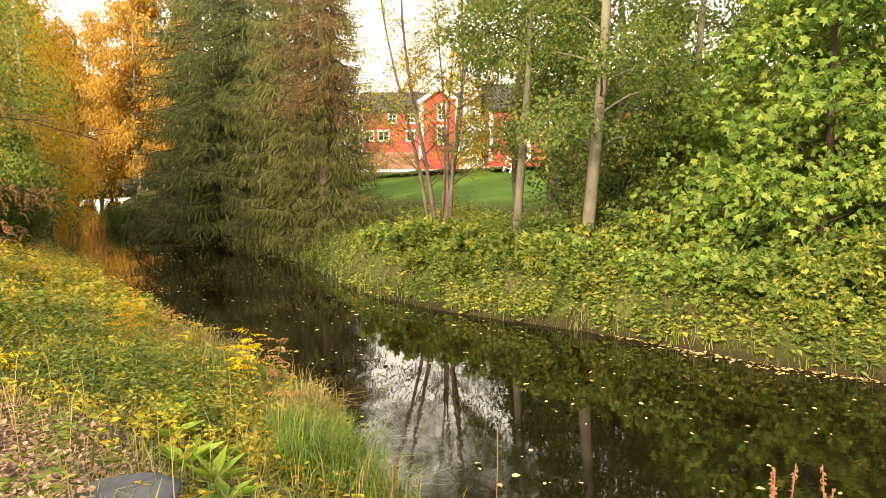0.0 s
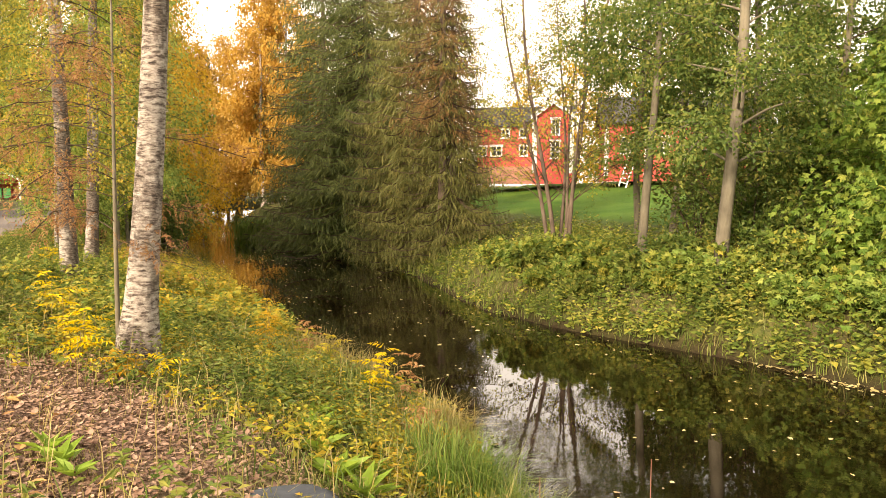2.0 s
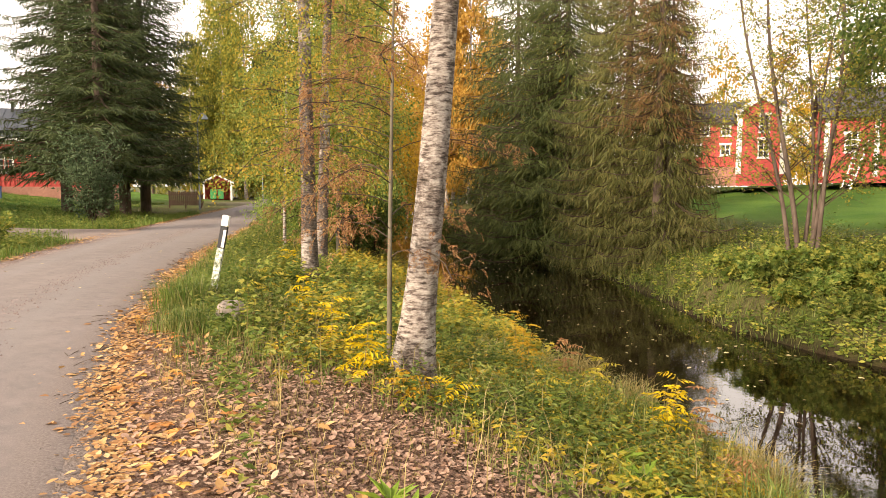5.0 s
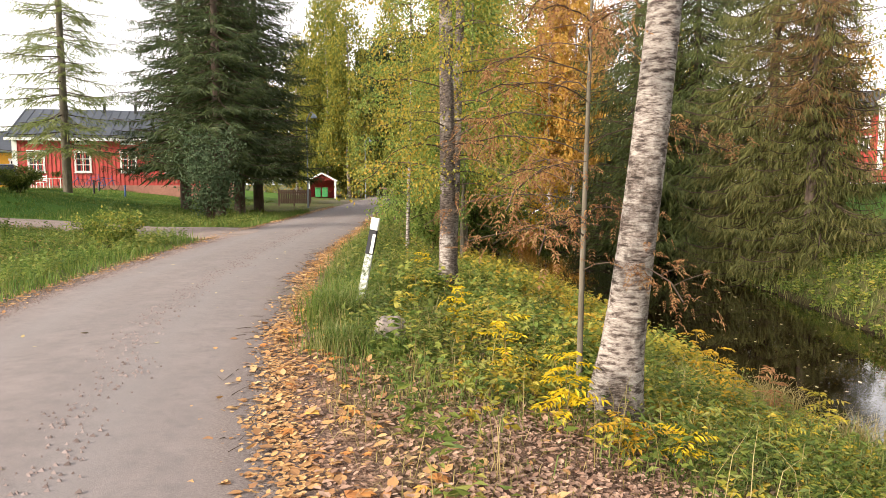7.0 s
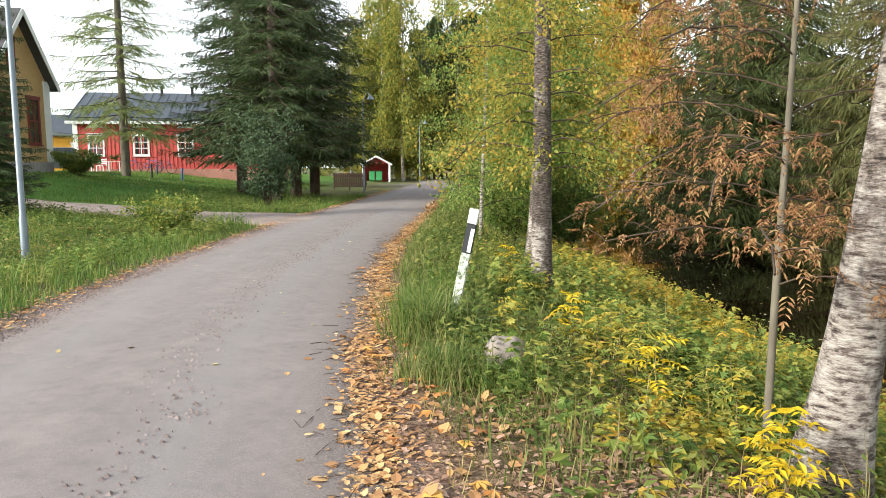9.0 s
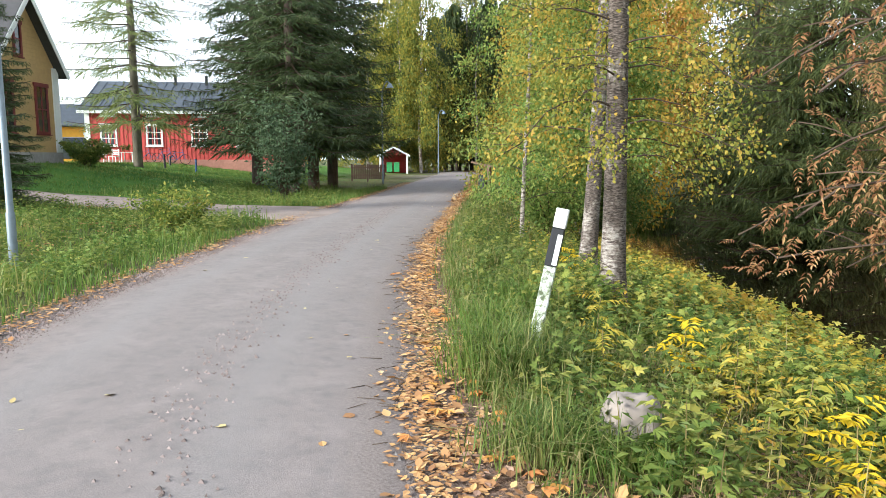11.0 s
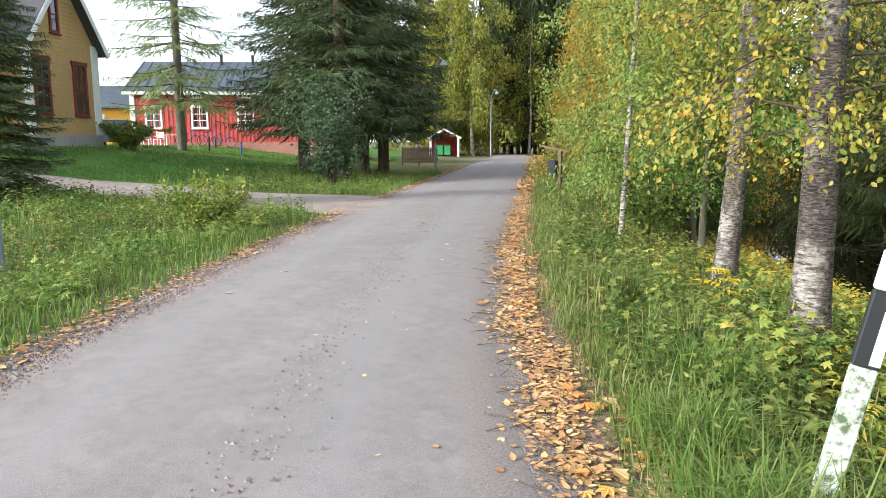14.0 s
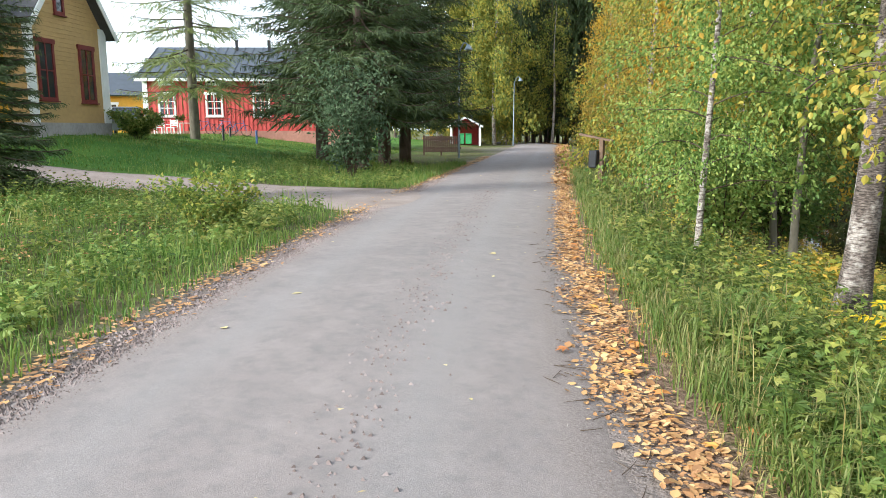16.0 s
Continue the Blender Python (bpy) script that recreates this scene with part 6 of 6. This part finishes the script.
for k, (x, y, h, m, n) in enumerate([(-5.0, 6.45, 0.55, M_BRIGHT_YELLOW, 12), (-4.98, 6.3, 0.35, M_BRIGHT_YELLOW, 9), (-4.57, 6.3, 0.22, M_YELLOW, 9), (-4.15, 6.45, 0.25, M_BRIGHT_YELLOW, 7), (-4.4, 6.35, 0.2, M_YELLOW, 6),
                                      (-6.0, 7.55, 0.6, M_BRIGHT_YELLOW, 10), (-6.3, 8.0, 0.55, M_HERB_YELLOW, 10), (-7.35, 8.8, 0.6, M_BRIGHT_YELLOW, 12), (-6.9, 8.3, 0.55, M_HERB_YELLOW, 10), (-7.0, 9.2, 0.6, M_HERB_YELLOW, 10),
                                      (-5.6, 7.9, 0.5, M_HERB_YELLOW, 9), (-7.7, 8.2, 0.45, M_HERB_YELLOW, 9), (-2.3, 8.35, 0.75, M_BRIGHT_YELLOW, 14), (-2.05, 8.5, 0.7, M_ORANGE, 14), (-2.5, 8.1, 0.5, M_BRIGHT_YELLOW, 9),
                                      (-1.75, 7.3, 0.4, M_ORANGE, 9), (-3.4, 9.6, 0.6, M_HERB_YELLOW, 11), (-3.8, 9.9, 0.7, M_ORANGE, 11), (-4.4, 9.9, 0.7, M_YELLOW, 12), (-4.1, 8.9, 0.6, M_YELLOW, 12), (-3.3, 8.6, 0.45, M_HERB_YELLOW, 10),
                                      (-4.9, 10.6, 0.8, M_YELLOW, 12), (-3.6, 7.5, 0.4, M_HERB_YELLOW, 9), (-5.9, 9.4, 0.7, M_YELLOW, 12), (-9.9, 12.4, 0.6, M_BRIGHT_YELLOW, 10), (-8.2, 9.3, 0.5, M_HERB_YELLOW, 9)]):
    word = {M_BRIGHT_YELLOW: "bright yellow", M_YELLOW: "golden yellow", M_ORANGE: "orange", M_HERB_YELLOW: "yellow-green"}[m]
    seedling(x, y, h, word + " rowan seedling with feathered leaves on the bank", m, 300 + k, n, 0.22)


def dock_plant(x, y, size, seed, n=9):
    r = np.random.default_rng(seed)
    ob = thing("dock_plant", at(x, y), "low plant with broad bright green leaves on the bank", "plant", "dock plants")
    for k in range(n):
        az = k * 2.4 + r.uniform(-0.3, 0.3)
        d = np.array([[math.cos(az), math.sin(az), r.uniform(0.35, 1.1)]])
        L = size * r.uniform(0.7, 1.15)
        part("leaf", np_mesh("leaf", *leaves(np.array([[0, 0, 0.02]]), d, L, L * 0.36, r, fold=0.2, flat=0.8)), M_DOCK, ob)
    return ob


M_DOCK = leaf_material("broad green leaves", (0.12, 0.24, 0.03), (0.24, 0.36, 0.05), (0.42, 0.45, 0.07))
for k, (x, y, s) in enumerate([(-2.02, 5.3, 0.34), (-1.7, 5.0, 0.32), (-2.3, 5.7, 0.3), (-1.85, 5.6, 0.28), (-2.75, 6.7, 0.3), (-2.5, 6.2, 0.28), (-2.3, 7.0, 0.26), (-3.4, 3.95, 0.22), (-3.6, 4.1, 0.2), (-3.2, 3.8, 0.2), (-1.5, 4.6, 0.28), (-2.9, 7.2, 0.26)]):
    dock_plant(x, y, s, 340 + k, 10)


def tussock(x, y, h, label, m, seed, n=420, w=0.35):
    r = np.random.default_rng(seed)
    ob = thing("grass_tussock", at(x, y), label, "grass", "grass tussocks")
    p = np.column_stack([r.normal(0, w * 0.45, n), r.normal(0, w * 0.45, n), np.zeros(n)])
    p[:, 2] = height(p[:, :2] + np.array([x, y])) - ground(x, y)
    stuff_part("tuft", np_mesh("tuft", *blades(p, h * r.uniform(0.5, 1.15, n), 0.009, r, 1.1), m), m, ob)


for k, (x, y, h, m) in enumerate([(-1.15, 5.95, 0.75, M_GRASS_FRESH), (-0.85, 6.3, 0.7, M_GRASS_FRESH), (-1.4, 6.6, 0.6, M_GRASS), (-0.6, 5.8, 0.6, M_GRASS), (-1.5, 8.0, 0.6, M_GRASS_DRY), (-3.0, 9.9, 0.6, M_GRASS_DRY), (-3.9, 10.9, 0.6, M_GRASS_DRY),
                                   (-9.2, 9.6, 0.6, M_GRASS_FRESH), (-9.6, 10.4, 0.6, M_GRASS), (-8.2, 7.7, 0.62, M_GRASS), (-8.45, 7.75, 0.55, M_GRASS_FRESH), (-7.3, 6.75, 0.38, M_GRASS), (-7.0, 6.8, 0.3, M_GRASS_FRESH), (-10.8, 11.6, 0.6, M_GRASS), (-8.9, 8.6, 0.5, M_GRASS_FRESH), (-8.35, 7.85, 0.4, M_GRASS), (-8.0, 8.0, 0.4, M_GRASS), (-7.5, 6.7, 0.3, M_GRASS)]):
    tussock(x, y, h, "tall tussock of arching grass on the bank" if m != M_GRASS_DRY else "pale dry grass tussock by the water", m, 360 + k)

r = np.random.default_rng(390)
ob = thing("reed_clump", (-17.9, 39.6, WATER), "large bright green clump of reeds standing in the river", "reeds")
p = np.column_stack([r.normal(0, 0.5, 900), r.normal(0, 0.5, 900), np.zeros(900)])
stuff_part("tuft", np_mesh("tuft", *blades(p, 1.7 * r.uniform(0.6, 1.1, 900), 0.03, r, 1.0), M_GRASS_FRESH), M_GRASS_FRESH, ob)

# dry seed stems by the water
for k in range(12):
    r = np.random.default_rng(400 + k)
    x, y = 2.15 + r.normal(0, 0.35), 3.95 + r.normal(0, 0.15)
    h = -0.28 + r.uniform(-0.2, 0.1) - ground(x, y)
    ob = thing("seed_stem", at(x, y), "dry red-brown seed stem standing above the water", "plant", "seed stems")
    z = np.linspace(0, h, 6)
    pts = np.column_stack([0.06 * (z / h) ** 2 * r.normal(), 0.06 * (z / h) ** 2 * r.normal(), z])
    part("stalk", np_mesh("stalk", *tubes([(pts, np.linspace(0.006, 0.004, 6))], 5), M_STEM_RED), M_STEM_RED, ob)
    n = 60
    u = r.uniform(0.55, 1.0, n)
    p = np.column_stack([np.interp(u * h, z, pts[:, c]) for c in range(3)])
    stuff_part("seed_head", np_mesh("seed_head", *leaves(p, r.normal(size=(n, 3)), 0.028, 0.02, r)), M_STEM_RED, ob)
for k, (x, y, top) in enumerate([(0.40, 5.3, -0.45), (-0.42, 5.2, -0.6), (1.75, 4.35, -0.65)]):
    h = top - ground(x, y)
    ob = thing("dry_stalk", at(x, y), "single thin dry stalk standing before the river", "plant", "dry stalks")
    part("stalk", np_mesh("stalk", *tubes([(np.column_stack([0.03 * np.sin(np.linspace(0, 2, 5)), 0 * np.linspace(0, 1, 5), np.linspace(0, h, 5)]), np.linspace(0.005, 0.003, 5))], 5), M_STEM_RED), M_STEM_RED, ob)

# flat dark slab on the bank
bm = bmesh.new()
bmesh.ops.create_icosphere(bm, subdivisions=3, radius=1.0)
for v in bm.verts:
    p = v.co.normalized()
    v.co = Vector((p.x * 0.34, p.y * 0.30, p.z * 0.09)) * (1 + 0.12 * noise.noise(p * 2.0))
    v.co.z = min(v.co.z, 0.06)
for f in bm.faces:
    f.smooth = True
slab = part("flat_stone", bm, bark("dark slate", [(0.06, 0.065, 0.075), (0.13, 0.14, 0.155)], 14, (1, 1, 1), 0.006))
slab.matrix_basis = pose(-1.98, 4.12, ground(-1.98, 4.12) + 0.03, 0, 0, 20)
tagged(slab, "flat dark grey stone lying in the bank litter", "stone")


# ---- yard of the red house ----
def yard(u, v, dz=0.0):
    """A spot in front of the red house: u metres along its wall, v metres out from it."""
    q = red.matrix_basis @ Vector((u, -v, 0))
    return (q.x, q.y, ground(q.x, q.y) + dz)


def garden_chair(u, v, turn):
    ob = thing("garden_chair", yard(u, v), "white wooden garden chair on the lawn by the red house", "chair", "garden chairs", turn)
    for x in (-0.24, 0.24):
        part("leg", boxes((x - 0.025, x + 0.025, -0.25, -0.2, 0, 0.42)), M_WHITE, ob)
        part("leg", boxes((x - 0.025, x + 0.025, 0.2, 0.25, 0, 0.95)), M_WHITE, ob)
        part("armrest", boxes((x - 0.04, x + 0.04, -0.27, 0.198, 0.62, 0.65)), M_WHITE, ob)
    part("seat", boxes((-0.26, 0.26, -0.27, 0.198, 0.424, 0.46)), M_WHITE, ob)
    for z in (0.55, 0.68, 0.81):
        part("back_slat", boxes((-0.212, 0.212, 0.21, 0.235, z, z + 0.08)), M_WHITE, ob)


garden_chair(1.2, 1.0, 42)
garden_chair(2.1, 1.2, 30)
tb = thing("garden_table", yard(3.0, 1.1), "small white garden table by the red house", "table", turn=42)
for x in (-0.35, 0.35):
    for y in (-0.3, 0.3):
        part("leg", boxes((x - 0.03, x + 0.03, y - 0.03, y + 0.03, 0, 0.7)), M_WHITE, tb)
part("tabletop", boxes((-0.42, 0.42, -0.38, 0.38, 0.704, 0.74)), M_WHITE, tb)

M_TYRE = plain("bicycle tyre rubber", (0.02, 0.02, 0.022), 0.8)
M_BLUE = plain("blue bicycle paint", (0.05, 0.12, 0.30), 0.4)


def ring(radius, width, mat, name, centre, parent):
    t = np.linspace(0, 2 * np.pi, 25)
    pts = np.column_stack([centre[0] + radius * np.cos(t), np.full(25, centre[1]), centre[2] + radius * np.sin(t)])
    return part(name, np_mesh(name, *tubes([(pts, np.full(25, width))], 6), mat, True), mat, parent)


def bicycle(u, v, turn):
    ob = thing("bicycle", yard(u, v), "bicycle leaning by the wall of the red house", "bicycle", "bicycles", turn)
    for x in (-0.5, 0.5):
        w = ring(0.33, 0.02, M_TYRE, "wheel", (x, 0, 0.35), ob)
        sp = [(np.array([[x + 0.32 * math.cos(a), 0, 0.35 + 0.32 * math.sin(a)], [x - 0.32 * math.cos(a), 0, 0.35 - 0.32 * math.sin(a)]]), np.array([0.003, 0.003])) for a in np.linspace(0, 3.1, 8, endpoint=False)]
        stuff_part("spokes", np_mesh("spokes", *tubes(sp, 3), M_STEEL), M_STEEL, w)
    bars = [((-0.5, 0, 0.35), (-0.05, 0, 0.32)), ((-0.05, 0, 0.32), (-0.18, 0, 0.85)), ((-0.18, 0, 0.8), (0.36, 0, 0.82)), ((-0.05, 0, 0.32), (0.38, 0, 0.72)), ((0.5, 0, 0.35), (0.34, 0, 0.98)), ((-0.5, 0, 0.35), (-0.17, 0, 0.75))]
    part("frame", np_mesh("frame", *tubes([(np.array(b), np.array([0.018, 0.018])) for b in bars], 6), M_BLUE, True), M_BLUE, ob)
    part("handlebar", np_mesh("handlebar", *tubes([(np.array([(0.28, -0.28, 1.0), (0.35, -0.1, 1.03), (0.35, 0.1, 1.03), (0.28, 0.28, 1.0)]), np.full(4, 0.014))], 6), M_STEEL, True), M_STEEL, ob)
    part("saddle", boxes((-0.32, -0.06, -0.07, 0.07, 0.87, 0.93), bevel=0.02), M_BLACK, ob)


bicycle(3.9, 0.9, 45)
bicycle(5.3, 0.9, 38)
bicycle(6.2, 1.1, 50)
for u, v, h, m, lab in ((6.9, 7.0, 0.85, M_BLACK, "short black bollard on the lawn"), (8.6, 6.5, 0.75, M_BLUE, "short blue post on the lawn"), (6.2, 3.0, 0.6, M_BLACK, "short black bollard on the lawn")):
    b = thing("garden_post", yard(u, v), lab, "post", "garden posts")
    part("shaft", np_mesh("shaft", *tubes([(np.array([(0, 0, -0.2), (0, 0, h * 0.97), (0, 0, h)]), np.array([0.06, 0.06, 0.045]))], 12), m, True), m, b)
    part("cap", boxes((-0.075, 0.075, -0.075, 0.075, h + 0.002, h + 0.04), bevel=0.015), m, b)

# parked grey car between the houses
car = thing("parked_car", (-46.6, 24.4, ground(-46.6, 24.4)), "grey car parked between the yellow and the red house", "car", turn=150)
M_CAR = plain("grey car paint", (0.20, 0.22, 0.25), 0.3, 0.5, vary=0.05, bump=0.02)


def loft(outline, half, mat, name, parent, taper=0.0):
    """A side outline (x, z) widened to both sides, narrower at the top by taper."""
    bm = bmesh.new()
    zs = [z for _, z in outline]
    rows = []
    for s in (-1, 1):
        rows.append([bm.verts.new((x, s * (half - taper * (z - min(zs)) / (max(zs) - min(zs))), z)) for x, z in outline])
    n = len(outline)
    for i in range(n):
        j = (i + 1) % n
        bm.faces.new((rows[0][i], rows[0][j], rows[1][j], rows[1][i]))
    bm.faces.new(rows[0])
    bm.faces.new(list(reversed(rows[1])))
    bmesh.ops.recalc_face_normals(bm, faces=bm.faces)
    bmesh.ops.bevel(bm, geom=bm.edges[:], offset=0.05, segments=2, affect="EDGES")
    return part(name, bm, mat, parent)


loft([(-2.1, 0.28), (2.05, 0.28), (2.15, 0.55), (2.0, 0.78), (1.0, 0.92), (-1.6, 0.95), (-2.1, 0.9)], 0.86, M_CAR, "body", car, 0.06)
loft([(-1.75, 0.93), (0.95, 0.93), (0.25, 1.40), (-1.1, 1.45)], 0.80, M_GLASS, "cabin", car, 0.16)
loft([(-1.2, 1.42), (0.3, 1.38), (0.2, 1.45), (-1.05, 1.49)], 0.66, M_CAR, "roof", car, 0.03)
for x in (-1.3, 1.3):
    for y in (-0.78, 0.78):
        w = ring(0.26, 0.075, M_TYRE, "wheel", (x, y, 0.33), car)
        bm = bmesh.new()
        bmesh.ops.create_cone(bm, cap_ends=True, segments=20, radius1=0.2, radius2=0.2, depth=0.12, matrix=Matrix.Translation((x, y, 0.33)) @ pose(0, 0, 0, 90))
        part("rim", bm, M_STEEL, w)
for y in (-0.6, 0.6):
    part("headlight", boxes((2.06, 2.12, y - 0.18, y + 0.18, 0.6, 0.74), bevel=0.02), M_WHITE, car)

# white ladder against the farm building
ld = thing("ladder", (4.6, 51.2, ground(4.6, 51.2)), "white wooden ladder leaning on the red farm building", "ladder")
m_l = pose(0, 0, 0, -12, 18, 0)
for x in (-0.25, 0.25):
    bm = bmesh.new()
    box(bm, x - 0.05, x + 0.05, -0.03, 0.03, 0, 3.4, m=m_l)
    part("rail", bm, M_WHITE, ld)
for k in range(9):
    bm = bmesh.new()
    box(bm, -0.198, 0.198, -0.025, 0.025, 0.3 + k * 0.35, 0.36 + k * 0.35, m=m_l)
    part("rung", bm, M_WHITE, ld)
